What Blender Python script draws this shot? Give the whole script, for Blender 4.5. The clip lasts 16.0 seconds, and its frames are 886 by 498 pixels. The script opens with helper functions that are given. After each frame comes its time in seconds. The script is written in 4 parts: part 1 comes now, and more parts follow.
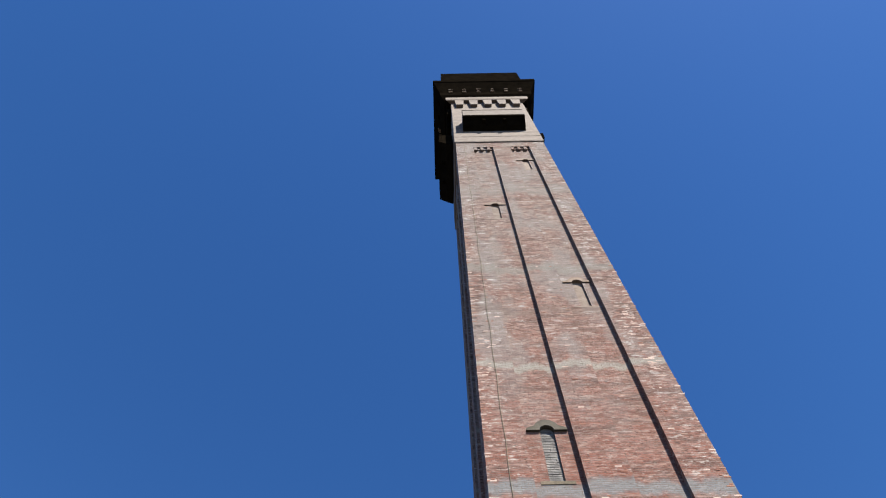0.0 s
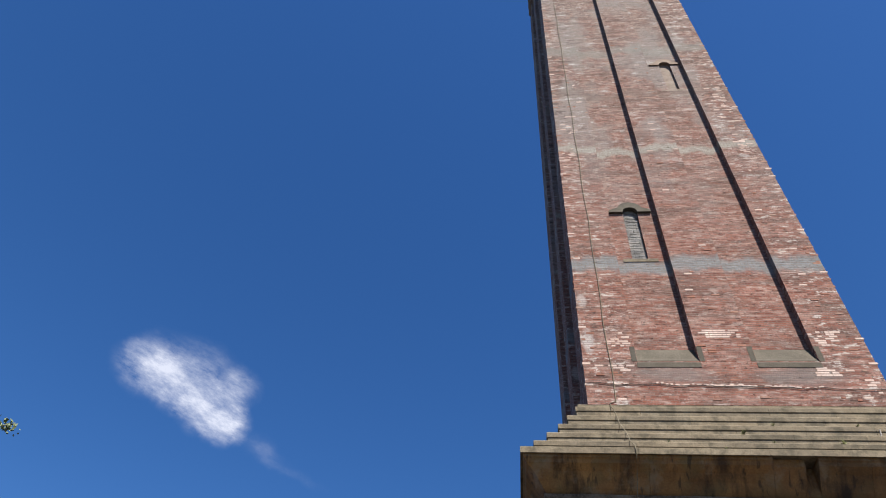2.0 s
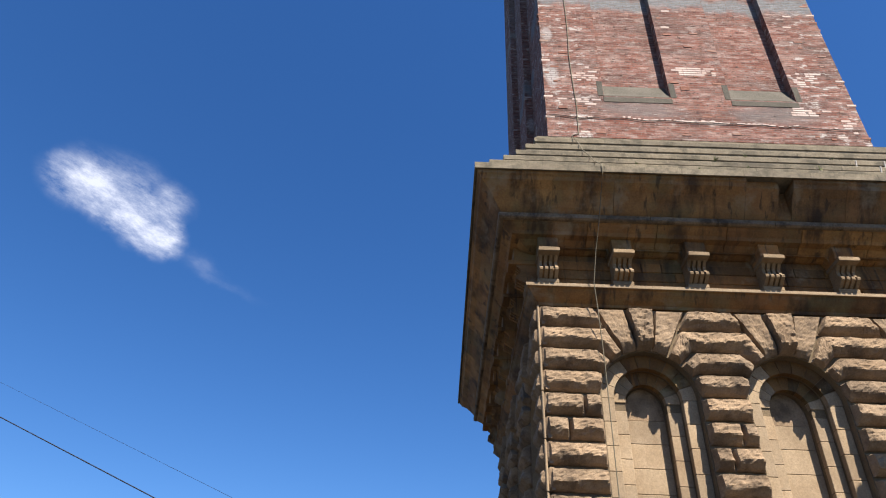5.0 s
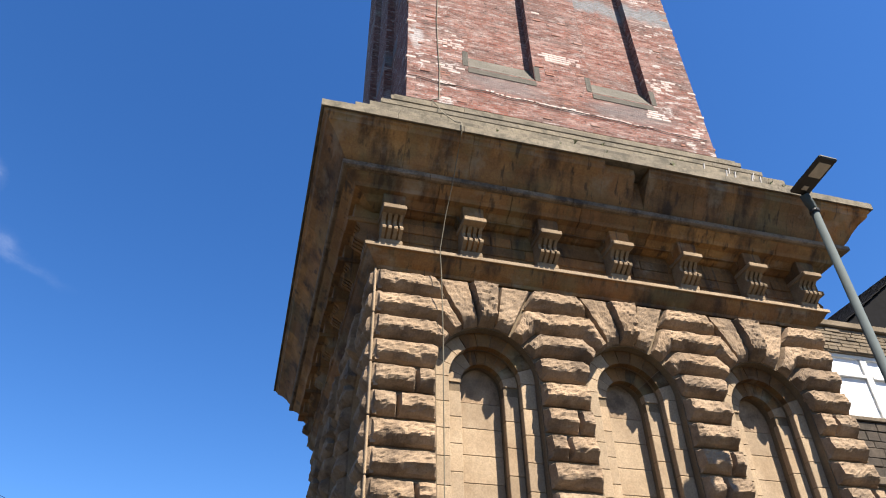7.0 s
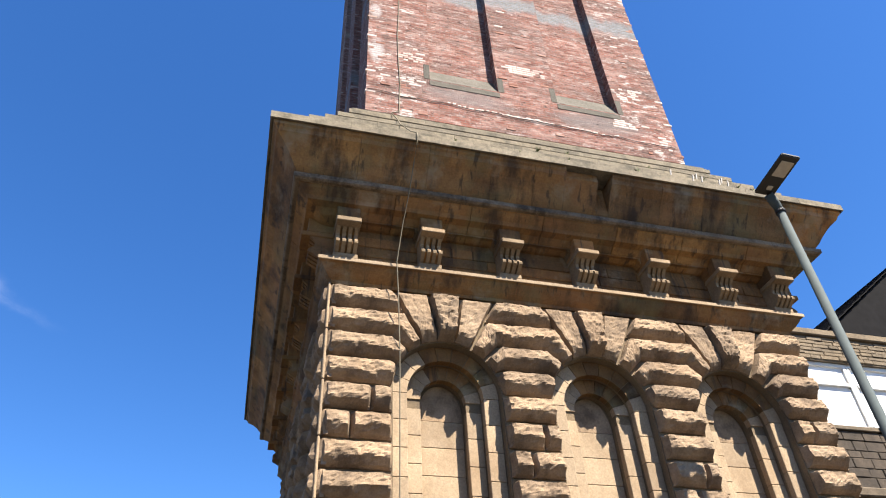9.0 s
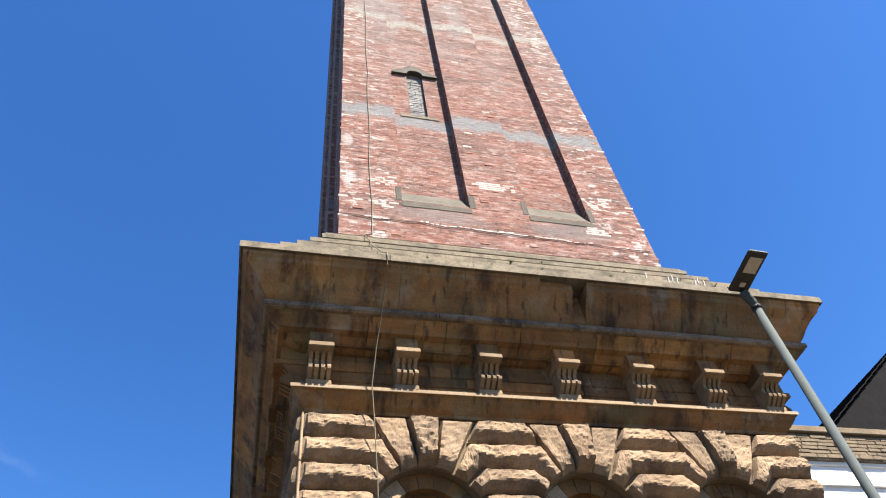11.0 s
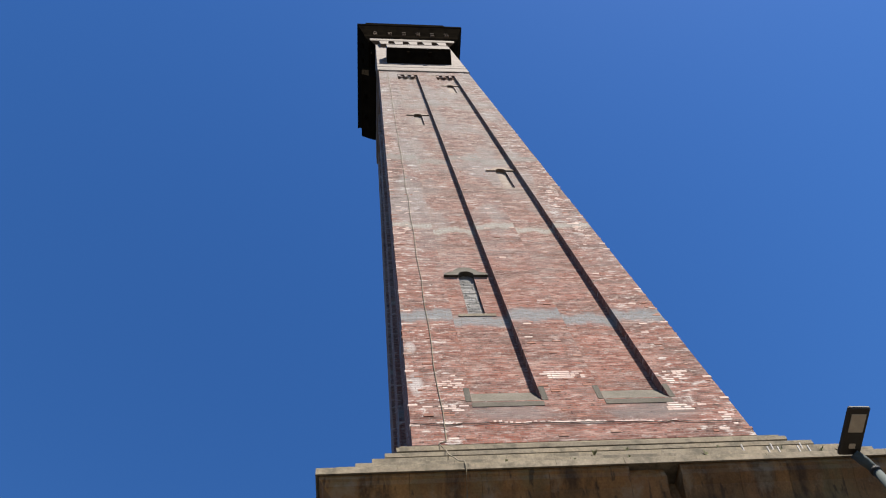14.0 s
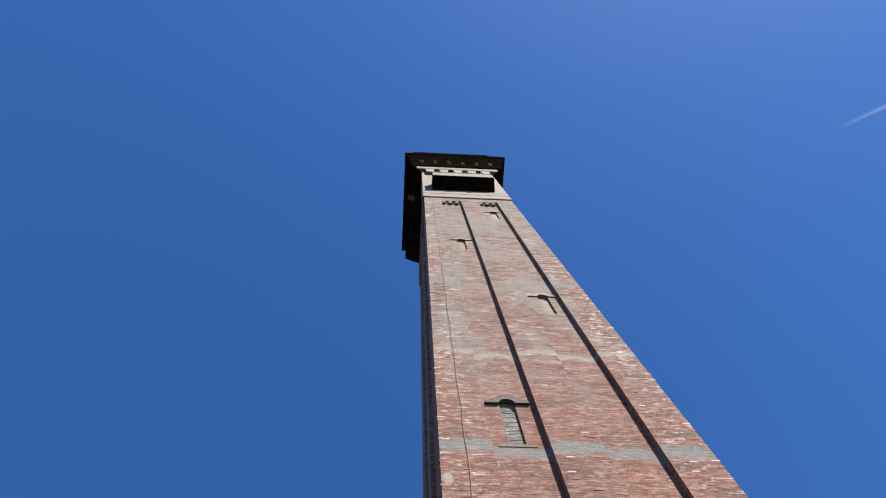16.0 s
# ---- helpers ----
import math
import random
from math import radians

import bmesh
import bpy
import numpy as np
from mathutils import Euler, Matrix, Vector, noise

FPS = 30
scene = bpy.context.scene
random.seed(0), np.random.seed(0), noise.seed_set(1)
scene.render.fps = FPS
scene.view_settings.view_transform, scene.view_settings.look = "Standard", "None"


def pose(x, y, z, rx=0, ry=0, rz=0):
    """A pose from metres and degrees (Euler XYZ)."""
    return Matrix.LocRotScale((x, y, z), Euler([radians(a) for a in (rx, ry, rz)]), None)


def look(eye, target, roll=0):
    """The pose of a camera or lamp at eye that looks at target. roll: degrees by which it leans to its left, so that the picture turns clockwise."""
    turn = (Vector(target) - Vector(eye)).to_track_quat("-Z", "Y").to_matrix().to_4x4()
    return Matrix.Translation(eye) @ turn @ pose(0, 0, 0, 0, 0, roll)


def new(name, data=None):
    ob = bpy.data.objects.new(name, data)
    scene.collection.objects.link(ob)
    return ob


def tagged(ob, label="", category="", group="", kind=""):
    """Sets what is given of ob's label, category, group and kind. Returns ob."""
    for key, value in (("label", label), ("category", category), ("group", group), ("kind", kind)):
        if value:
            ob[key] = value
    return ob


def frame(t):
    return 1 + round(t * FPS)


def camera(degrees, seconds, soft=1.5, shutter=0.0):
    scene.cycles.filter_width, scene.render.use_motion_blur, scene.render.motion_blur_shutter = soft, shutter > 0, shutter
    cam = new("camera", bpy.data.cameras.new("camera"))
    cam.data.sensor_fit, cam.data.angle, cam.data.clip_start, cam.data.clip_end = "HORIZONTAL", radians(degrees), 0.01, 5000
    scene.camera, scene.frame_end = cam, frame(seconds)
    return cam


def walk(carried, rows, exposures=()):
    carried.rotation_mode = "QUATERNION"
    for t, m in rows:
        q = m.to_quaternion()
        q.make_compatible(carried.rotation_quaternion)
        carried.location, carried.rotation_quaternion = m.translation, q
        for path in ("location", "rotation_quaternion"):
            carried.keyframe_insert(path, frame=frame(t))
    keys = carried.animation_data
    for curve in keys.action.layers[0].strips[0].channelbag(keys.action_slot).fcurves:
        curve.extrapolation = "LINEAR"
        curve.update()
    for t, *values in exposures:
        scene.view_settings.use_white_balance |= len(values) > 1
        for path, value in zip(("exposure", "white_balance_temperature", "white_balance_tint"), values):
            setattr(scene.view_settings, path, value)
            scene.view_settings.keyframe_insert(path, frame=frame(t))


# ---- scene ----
cam = camera(65.4, 16.0, soft=1.1)
EXPOSURES = [(0, 1.48), (1.0, 1.36), (2.0, 1.32), (3.5, 1.37), (5.0, 1.54), (6.0, 1.70), (8.0, 2.0), (10.5, 2.17), (11.2, 2.07), (12.0, 1.67), (13.0, 1.52), (14.0, 1.52), (15.0, 1.52), (16.0, 1.48)]
PATH = [
    (0, (-4.969, 0.245, 1.476), (-4.969, 1.033, 3.314), -1.0),
    (0.5, (-5.025, 0.231, 1.448), (-5.071, 1.092, 3.252), 1.8),
    (1, (-5.065, 0.265, 1.377), (-5.178, 1.25, 3.114), 4.8),
    (1.5, (-5.236, 0.484, 1.303), (-5.423, 1.601, 2.951), 6.1),
    (2, (-5.58, 0.76, 1.223), (-5.78, 2.026, 2.759), 6.0),
    (2.5, (-5.624, 1.202, 1.17), (-5.821, 2.602, 2.585), 6.6),
    (3, (-5.679, 1.638, 1.062), (-5.812, 3.129, 2.388), 6.1),
    (3.5, (-5.735, 2.236, 0.921), (-5.883, 3.786, 2.176), 7.2),
    (3.7, (-5.808, 2.476, 0.917), (-5.995, 4.059, 2.125), 7.5),
    (5.8, (-5.91, 4.744, 0.808), (-5.723, 6.353, 1.981), -2.1),
    (6, (-5.895, 4.958, 0.817), (-5.637, 6.553, 1.996), -2.3),
    (6.5, (-5.837, 5.428, 0.925), (-5.481, 6.972, 2.145), -2.3),
    (7, (-5.655, 5.768, 0.965), (-5.224, 7.297, 2.179), -1.1),
    (7.5, (-5.345, 5.904, 0.942), (-4.861, 7.428, 2.143), 0.3),
    (8, (-5.232, 6.03, 0.959), (-4.758, 7.562, 2.153), -1.1),
    (8.2, (-5.196, 6.044, 0.966), (-4.762, 7.57, 2.184), -1.5),
    (10.3, (-4.623, 6.15, 1.036), (-4.136, 7.527, 2.403), -7.2),
    (10.5, (-4.599, 6.152, 1.042), (-4.132, 7.491, 2.452), -7.6),
    (11, (-4.603, 6.081, 1.045), (-4.182, 7.317, 2.56), -8.6),
    (11.5, (-4.612, 6.019, 1.063), (-4.241, 7.145, 2.673), -9.7),
    (12, (-4.616, 5.971, 1.063), (-4.29, 6.999, 2.747), -11.1),
    (12.5, (-4.618, 5.985, 1.068), (-4.32, 6.941, 2.8), -12.5),
    (13, (-4.623, 5.956, 1.09), (-4.347, 6.865, 2.85), -13.5),
    (13.5, (-4.618, 5.939, 1.087), (-4.373, 6.79, 2.88), -14.3),
    (14, (-4.632, 5.902, 1.089), (-4.415, 6.696, 2.913), -14.0),
    (14.5, (-4.642, 5.902, 1.092), (-4.466, 6.614, 2.953), -12.6),
    (15, (-4.66, 5.882, 1.104), (-4.527, 6.503, 3.001), -10.6),
    (15.5, (-4.691, 5.864, 1.095), (-4.587, 6.396, 3.02), -8.9),
    (16, (-4.69, 5.817, 1.053), (-4.597, 6.281, 2.996), -8.8),
]
walk(cam, [(t, look(eye, target, roll)) for t, eye, target, roll in PATH], EXPOSURES)
# ---- world, sun ----
SUN = Vector((0.60, -1.0, 1.62)).normalized()
world = bpy.data.worlds.new("sky")
scene.world = world
world.use_nodes = True
wn = world.node_tree.nodes
sky = wn.new("ShaderNodeTexSky")
sky.sky_type = "NISHITA"
sky.sun_disc = False
sky.sun_elevation = math.asin(SUN.z)
sky.sun_rotation = math.atan2(SUN.x, SUN.y)
sky.altitude, sky.air_density, sky.dust_density, sky.ozone_density = 200, 1.0, 0.28, 6.0
deep = wn.new("ShaderNodeHueSaturation")
deep.inputs["Saturation"].default_value = 1.21
deep.inputs["Hue"].default_value = 0.507
wn["Background"].inputs["Strength"].default_value = 0.0575
world.node_tree.links.new(sky.outputs["Color"], deep.inputs["Color"])
world.node_tree.links.new(deep.outputs["Color"], wn["Background"].inputs["Color"])
sun = new("sun", bpy.data.lights.new("sun", "SUN"))
sun.data.energy, sun.data.angle, sun.data.color = 5.0, radians(0.53), (1.0, 0.92, 0.80)
sun.matrix_world = look(SUN * 200, (0, 0, 0))


# ---- materials ----
class Nodes:
    """A small wrapper to write node materials in few lines."""

    def __init__(self, name, rough=0.85, metal=0.0):
        self.mat = bpy.data.materials.new(name)
        self.mat.use_nodes = True
        self.t = self.mat.node_tree
        self.b = self.t.nodes["Principled BSDF"]
        self.b.inputs["Roughness"].default_value = rough
        self.b.inputs["Metallic"].default_value = metal
        self.b.inputs["Specular IOR Level"].default_value = 0.3

    def node(self, kind, **settings):
        n = self.t.nodes.new("ShaderNode" + kind)
        for k, v in settings.items():
            if k in n.inputs:
                n.inputs[k].default_value = v
        return n

    def link(self, a, b):
        self.t.links.new(a, b)

    def place(self):
        return self.node("NewGeometry").outputs["Position"]

    def noise(self, scale, detail=6.0, rough=0.6, vector=None, squash=(1, 1, 1), shift=(0, 0, 0)):
        n = self.node("TexNoise", Scale=scale, Detail=detail, Roughness=rough)
        m = self.node("Mapping", Scale=squash, Location=shift)
        self.link(vector or self.place(), m.inputs["Vector"])
        self.link(m.outputs["Vector"], n.inputs["Vector"])
        return n.outputs["Fac"]

    def ramp(self, fac, stops):
        r = self.node("ValToRGB")
        e = r.color_ramp.elements
        while len(e) < len(stops):
            e.new(0.5)
        for el, (p, c) in zip(e, stops):
            el.position = p
            el.color = (c, c, c, 1) if isinstance(c, (int, float)) else (*c, 1)
        self.link(fac, r.inputs["Fac"])
        return r.outputs["Color"]

    def mix(self, fac, a, b, blend="MIX"):
        m = self.node("Mix")
        m.data_type, m.blend_type = "RGBA", blend
        for sock, v in ((m.inputs[0], fac), (m.inputs[6], a), (m.inputs[7], b)):
            if isinstance(v, (int, float)):
                sock.default_value = v
            elif isinstance(v, tuple):
                sock.default_value = (*v, 1)
            else:
                self.link(v, sock)
        return m.outputs[2]

    def math(self, op, a, b=0.0, c=0.0):
        m = self.node("Math")
        m.operation = op
        for sock, v in zip(m.inputs, (a, b, c)):
            if isinstance(v, (int, float)):
                sock.default_value = v
            else:
                self.link(v, sock)
        return m.outputs[0]

    def color(self, c):
        self.link(c, self.b.inputs["Base Color"]) if not isinstance(c, tuple) else setattr(self.b.inputs["Base Color"], "default_value", (*c, 1))
        return self

    def bump(self, height, strength=0.5, distance=0.02):
        n = self.node("Bump", Strength=strength, Distance=distance)
        self.link(height, n.inputs["Height"])
        self.link(n.outputs["Normal"], self.b.inputs["Normal"])
        return self

    def random(self):
        return self.node("ObjectInfo").outputs["Random"]


def stone(name, dark, light, stain, stain_amount=0.5, grain=9.0, bump=0.6, streak=True, stain_scale=1.1):
    m = Nodes(name, 0.92)
    c = m.ramp(m.noise(1.7), [(0.3, dark), (0.7, light)])
    fine = m.ramp(m.noise(grain * 3, 8, 0.7), [(0.25, 0.62), (0.75, 1.2)])
    c = m.mix(1.0, c, fine, "MULTIPLY")
    tint = m.ramp(m.random(), [(0.0, (0.80, 0.78, 0.76)), (0.5, (1.0, 0.97, 0.92)), (1.0, (1.12, 1.06, 0.98))])
    c = m.mix(0.75, c, tint, "MULTIPLY")
    if stain_amount:
        s = m.noise(stain_scale, 8, 0.68, squash=(1, 1, 0.4) if streak else (1, 1, 1), shift=(3, 7, 1))
        s = m.ramp(s, [(0.48, 0.0), (0.62, stain_amount)])
        c = m.mix(s, c, stain)
    m.color(c)
    m.bump(m.mix(0.5, m.noise(grain, 8, 0.65), m.noise(grain * 6, 5, 0.7)), bump, 0.03)
    return m.mat


def brickwork(name):
    m = Nodes(name, 0.95)
    m.b.inputs["Specular IOR Level"].default_value = 0.05
    geo = m.node("NewGeometry")
    sep, nor = m.node("SeparateXYZ"), m.node("SeparateXYZ")
    m.link(geo.outputs["Position"], sep.inputs[0])
    m.link(geo.outputs["Normal"], nor.inputs[0])
    side = m.math("GREATER_THAN", m.math("ABSOLUTE", nor.outputs[0]), 0.7)
    along = m.math("ADD", m.math("MULTIPLY", sep.outputs[1], side), m.math("MULTIPLY", sep.outputs[0], m.math("SUBTRACT", 1.0, side)))
    uv = m.node("CombineXYZ")
    m.link(along, uv.inputs[0])
    m.link(sep.outputs[2], uv.inputs[1])
    brick = m.node("TexBrick", Scale=1.0)
    brick.inputs["Brick Width"].default_value = 0.235
    brick.inputs["Row Height"].default_value = 0.08
    brick.inputs["Mortar Size"].default_value = 0.007
    brick.inputs["Mortar Smooth"].default_value = 0.3
    brick.inputs["Bias"].default_value = 0.0
    brick.inputs["Color1"].default_value = (0.0, 0.0, 0.0, 1)
    brick.inputs["Color2"].default_value = (1, 1, 1, 1)
    brick.inputs["Mortar"].default_value = (0.5, 0.5, 0.5, 1)
    m.link(uv.outputs[0], brick.inputs["Vector"])
    z = sep.outputs[2]
    per = m.ramp(brick.outputs["Color"], [(0.0, (0.125, 0.043, 0.031)), (0.3, (0.185, 0.066, 0.047)), (0.75, (0.238, 0.096, 0.07)), (1.0, (0.30, 0.155, 0.12))])
    # the upper shaft is greyer
    up = m.ramp(m.math("DIVIDE", z, 80.0), [(0.22, 0.0), (0.45, 0.6), (0.72, 0.88)])
    per = m.mix(up, per, m.ramp(brick.outputs["Color"], [(0.0, (0.135, 0.102, 0.09)), (0.5, (0.185, 0.146, 0.128)), (1.0, (0.25, 0.205, 0.18))]))
    # broad redder and browner fields
    fi = m.noise(0.45, 5, 0.6, vector=uv.outputs[0], squash=(0.8, 1.0, 1), shift=(1, 6, 0))
    per = m.mix(m.ramp(fi, [(0.40, 0.55), (0.60, 0.0)]), per, (0.175, 0.062, 0.042))
    # paler, weathered faces in patches, stretched along the courses
    fl = m.noise(1.6, 9, 0.72, vector=uv.outputs[0], squash=(0.55, 1.7, 1))
    per = m.mix(m.ramp(fl, [(0.48, 0.0), (0.64, 0.5)]), per, (0.314, 0.214, 0.178))
    # soot in patches, stretched along the courses
    so = m.noise(0.8, 9, 0.75, vector=uv.outputs[0], squash=(0.5, 2.2, 1), shift=(11, 4, 0))
    per = m.mix(m.ramp(so, [(0.48, 0.0), (0.60, 0.75)]), per, (0.084, 0.048, 0.040))
    # single courses that are paler or darker
    st = m.noise(1.0, 4, 0.65, vector=uv.outputs[0], squash=(1.7, 12.5, 1), shift=(2, 17, 0))
    per = m.mix(m.ramp(st, [(0.56, 0.0), (0.66, 0.6)]), per, (0.34, 0.235, 0.20))
    per = m.mix(m.ramp(st, [(0.34, 0.7), (0.42, 0.0)]), per, (0.085, 0.038, 0.030))
    ch = m.noise(2.3, 5, 0.7, vector=uv.outputs[0], squash=(2.4, 5.0, 1), shift=(9, 3, 0))
    per = m.mix(m.ramp(ch, [(0.60, 0.0), (0.65, 0.5)]), per, (0.40, 0.31, 0.28))
    per = m.mix(m.ramp(ch, [(0.385, 0.9), (0.42, 0.0)]), per, (0.05, 0.028, 0.023))
    # flaked faces, thick on the two corner piers
    pier = m.ramp(m.math("DIVIDE", m.math("ABSOLUTE", along), 4.0), [(0.58, 0.4), (0.68, 1.0)])
    fk = m.noise(1.5, 7, 0.75, vector=uv.outputs[0], squash=(1.3, 4.2, 1), shift=(4, 12, 0))
    per = m.mix(m.math("MULTIPLY", pier, m.ramp(fk, [(0.55, 0.0), (0.60, 0.9)])), per, (0.43, 0.345, 0.30))
    per = m.mix(m.math("MULTIPLY", pier, m.ramp(fk, [(0.39, 0.85), (0.44, 0.0)])), per, (0.07, 0.042, 0.034))
    # higher up: grey fields, then larger scars, pale and dark
    high = m.ramp(m.math("DIVIDE", z, 80.0), [(0.24, 0.0), (0.34, 1.0)])
    gr = m.noise(0.32, 6, 0.62, vector=uv.outputs[0], squash=(1.4, 0.55, 1), shift=(21, 2, 0))
    per = m.mix(m.math("MULTIPLY", high, m.ramp(gr, [(0.47, 0.0), (0.58, 0.65)])), per, (0.205, 0.172, 0.158))
    sc = m.noise(0.95, 8, 0.72, vector=uv.outputs[0], squash=(1.0, 2.7, 1), shift=(6, 41, 0))
    scar = m.math("MULTIPLY", high, m.math("ADD", 0.25, m.math("MULTIPLY", pier, 0.75)))
    per = m.mix(m.math("MULTIPLY", scar, m.ramp(sc, [(0.57, 0.0), (0.62, 0.9)])), per, (0.44, 0.38, 0.345))
    per = m.mix(m.math("MULTIPLY", scar, m.ramp(sc, [(0.39, 0.9), (0.44, 0.0)])), per, (0.068, 0.046, 0.040))
    # limewashed spots
    li = m.noise(2.6, 6, 0.8, vector=uv.outputs[0], squash=(0.6, 3.4, 1), shift=(5, 31, 0))
    per = m.mix(m.ramp(li, [(0.63, 0.0), (0.66, 0.9)]), per, (0.370, 0.325, 0.291))
    speck = m.noise(2.2, 6, 0.75, vector=uv.outputs[0], squash=(1.6, 6.0, 1), shift=(14, 8, 0))
    # grey and green courses where the repairs run across
    wob = m.math("MULTIPLY", m.math("SUBTRACT", m.noise(0.9, 5, 0.6, vector=uv.outputs[0], squash=(1, 0.3, 1)), 0.5), 1.6)
    zz = m.math("ADD", z, wob)
    for height, half, tone, amount in ((18.0, 0.34, (0.165, 0.160, 0.158), 0.85), (24.9, 0.26, (0.26, 0.225, 0.19), 0.8), (34.0, 0.5, (0.19, 0.165, 0.145), 0.65), (29.5, 0.3, (0.140, 0.095, 0.078), 0.5), (47.0, 1.2, (0.202, 0.174, 0.157), 0.5)):
        near = m.math("ABSOLUTE", m.math("SUBTRACT", zz, height))
        cover = m.ramp(m.math("DIVIDE", m.math("ADD", near, m.math("MULTIPLY", m.math("SUBTRACT", speck, 0.5), half * 1.5)), half * 2), [(0.25, amount), (0.62, 0.0)])
        shade = m.ramp(speck, [(0.3, tuple(0.55 * v for v in tone)), (0.5, tone), (0.7, tuple(1.45 * v for v in tone))])
        per = m.mix(cover, per, shade)
    # blue-grey stain under the two panel sills, limewash by the corner
    for u0, z0, ru, rz, tone in ((-1.45, 13.5, 1.2, 0.34, (0.145, 0.12, 0.11)), (1.85, 13.45, 1.3, 0.38, (0.145, 0.12, 0.11)), (-3.5, 14.7, 0.2, 0.5, (0.42, 0.36, 0.33)), (-3.55, 16.3, 0.16, 0.35, (0.38, 0.31, 0.28))):
        du = m.math("DIVIDE", m.math("SUBTRACT", along, u0), ru)
        dz = m.math("DIVIDE", m.math("SUBTRACT", z, z0), rz)
        rr = m.math("ADD", m.math("ADD", m.math("MULTIPLY", du, du), m.math("MULTIPLY", dz, dz)), m.math("MULTIPLY", m.math("SUBTRACT", fl, 0.5), 3.0))
        per = m.mix(m.ramp(rr, [(0.2, 0.65), (1.1, 0.0)]), per, tone)
    # short dark slots where faces have gone, and pale single bricks
    sl = m.noise(1.0, 3, 0.6, vector=uv.outputs[0], squash=(3.2, 14.0, 1), shift=(41, 7, 0))
    per = m.mix(m.ramp(sl, [(0.30, 0.95), (0.345, 0.0)]), per, (0.035, 0.02, 0.017))
    per = m.mix(m.ramp(sl, [(0.665, 0.0), (0.70, 0.5)]), per, (0.40, 0.33, 0.30))
    c = m.mix(brick.outputs["Fac"], per, (0.165, 0.112, 0.092))
    grain = m.ramp(m.noise(40, 4, 0.7), [(0.2, 0.8), (0.8, 1.15)])
    m.color(m.mix(1.0, m.mix(1.0, c, (0.93, 1.07, 1.16), "MULTIPLY"), grain, "MULTIPLY"))
    relief = m.mix(0.35, m.math("SUBTRACT", 1.0, brick.outputs["Fac"]), brick.outputs["Color"])
    rough = m.noise(6, 8, 0.75, vector=uv.outputs[0], squash=(0.6, 2.5, 1))
    m.bump(m.mix(0.5, relief, rough), 0.8, 0.025)
    return m.mat


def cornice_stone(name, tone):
    """Brown sandstone, each stone of its own tone, with black runs down the mouldings."""
    m = Nodes(name, 0.92)
    c = m.ramp(m.noise(1.3, 6, 0.6), [(0.3, (0.115, 0.066, 0.032)), (0.7, (0.265, 0.172, 0.085))])
    c = m.mix(1.0, c, m.ramp(m.noise(26, 8, 0.7), [(0.25, 0.65), (0.75, 1.2)]), "MULTIPLY")
    c = m.mix(1.0, c, m.ramp(m.random(), [(0.0, (0.50, 0.52, 0.54)), (0.35, (0.86, 0.80, 0.70)), (0.7, (1.05, 1.0, 0.82)), (1.0, (1.35, 1.12, 0.85))]), "MULTIPLY")
    c = m.mix(1.0, c, (tone * 1.15, tone * 1.0, tone * 0.84), "MULTIPLY")
    # olive algae and orange rust in soft fields
    algae = m.noise(0.9, 6, 0.6, squash=(1.5, 0.6, 1.4), shift=(31, 5, 2))
    c = m.mix(m.ramp(algae, [(0.50, 0.0), (0.66, 0.55)]), c, (0.13, 0.115, 0.055))
    rust = m.noise(0.75, 5, 0.6, squash=(1.2, 0.8, 1.6), shift=(2, 25, 12))
    c = m.mix(m.ramp(rust, [(0.54, 0.0), (0.68, 0.5)]), c, (0.24, 0.115, 0.045))
    # black runs, narrow along the wall and long down it
    run = m.noise(1.0, 5, 0.6, squash=(2.6, 1.1, 0.7), shift=(3, 7, 1))
    c = m.mix(m.ramp(run, [(0.50, 0.0), (0.66, 0.75)]), c, (0.022, 0.016, 0.012))
    drip = m.noise(1.0, 5, 0.6, squash=(7.0, 3.0, 0.5), shift=(17, 7, 1))
    c = m.mix(m.ramp(drip, [(0.58, 0.0), (0.66, 0.7)]), c, (0.03, 0.022, 0.016))
    wash = m.noise(0.8, 7, 0.65, squash=(1.6, 0.8, 2.0), shift=(13, 2, 8))
    c = m.mix(m.ramp(wash, [(0.55, 0.0), (0.68, 0.6)]), c, (0.25, 0.20, 0.135))
    m.color(c)
    m.bump(m.mix(0.5, m.noise(8, 8, 0.65), m.noise(48, 5, 0.7)), 0.6, 0.03)
    return m.mat


def plain(name, c, rough=0.6, metal=0.0, vary=0.12, scale=6.0):
    m = Nodes(name, rough, metal)
    lo, hi = tuple(x * (1 - vary) for x in c), tuple(min(1, x * (1 + vary)) for x in c)
    m.color(m.ramp(m.noise(scale, 7, 0.65), [(0.3, lo), (0.7, hi)]))
    m.bump(m.noise(scale * 12, 4), 0.08, 0.01)
    return m.mat


ROCK = stone("rock_faced_sandstone", (0.163, 0.112, 0.070), (0.280, 0.204, 0.136), (0.043, 0.0288, 0.0192), 0.6, 9, 0.6, False, 1.5)
ASHLAR = stone("sandstone_ashlar", (0.236, 0.172, 0.110), (0.316, 0.244, 0.166), (0.12, 0.0732, 0.038), 0.35, 12, 0.25)
JOINT = stone("joint_mortar", (0.11, 0.08, 0.05), (0.16, 0.12, 0.075), (0.04, 0.03, 0.02), 0.4, 14, 0.4)
CORNICE = cornice_stone("stained_cornice_sandstone", 0.82)
# copy of the cornice stone with shade put into its tone
SHADE_STONE = cornice_stone("shade_toned_sandstone", 0.66)
BED = cornice_stone("bed_mould_sandstone", 1.1)
LIP = stone("grey_lichened_stone", (0.12, 0.088, 0.058), (0.23, 0.178, 0.125), (0.028, 0.02, 0.014), 0.85, 8, 0.7, False, 1.8)
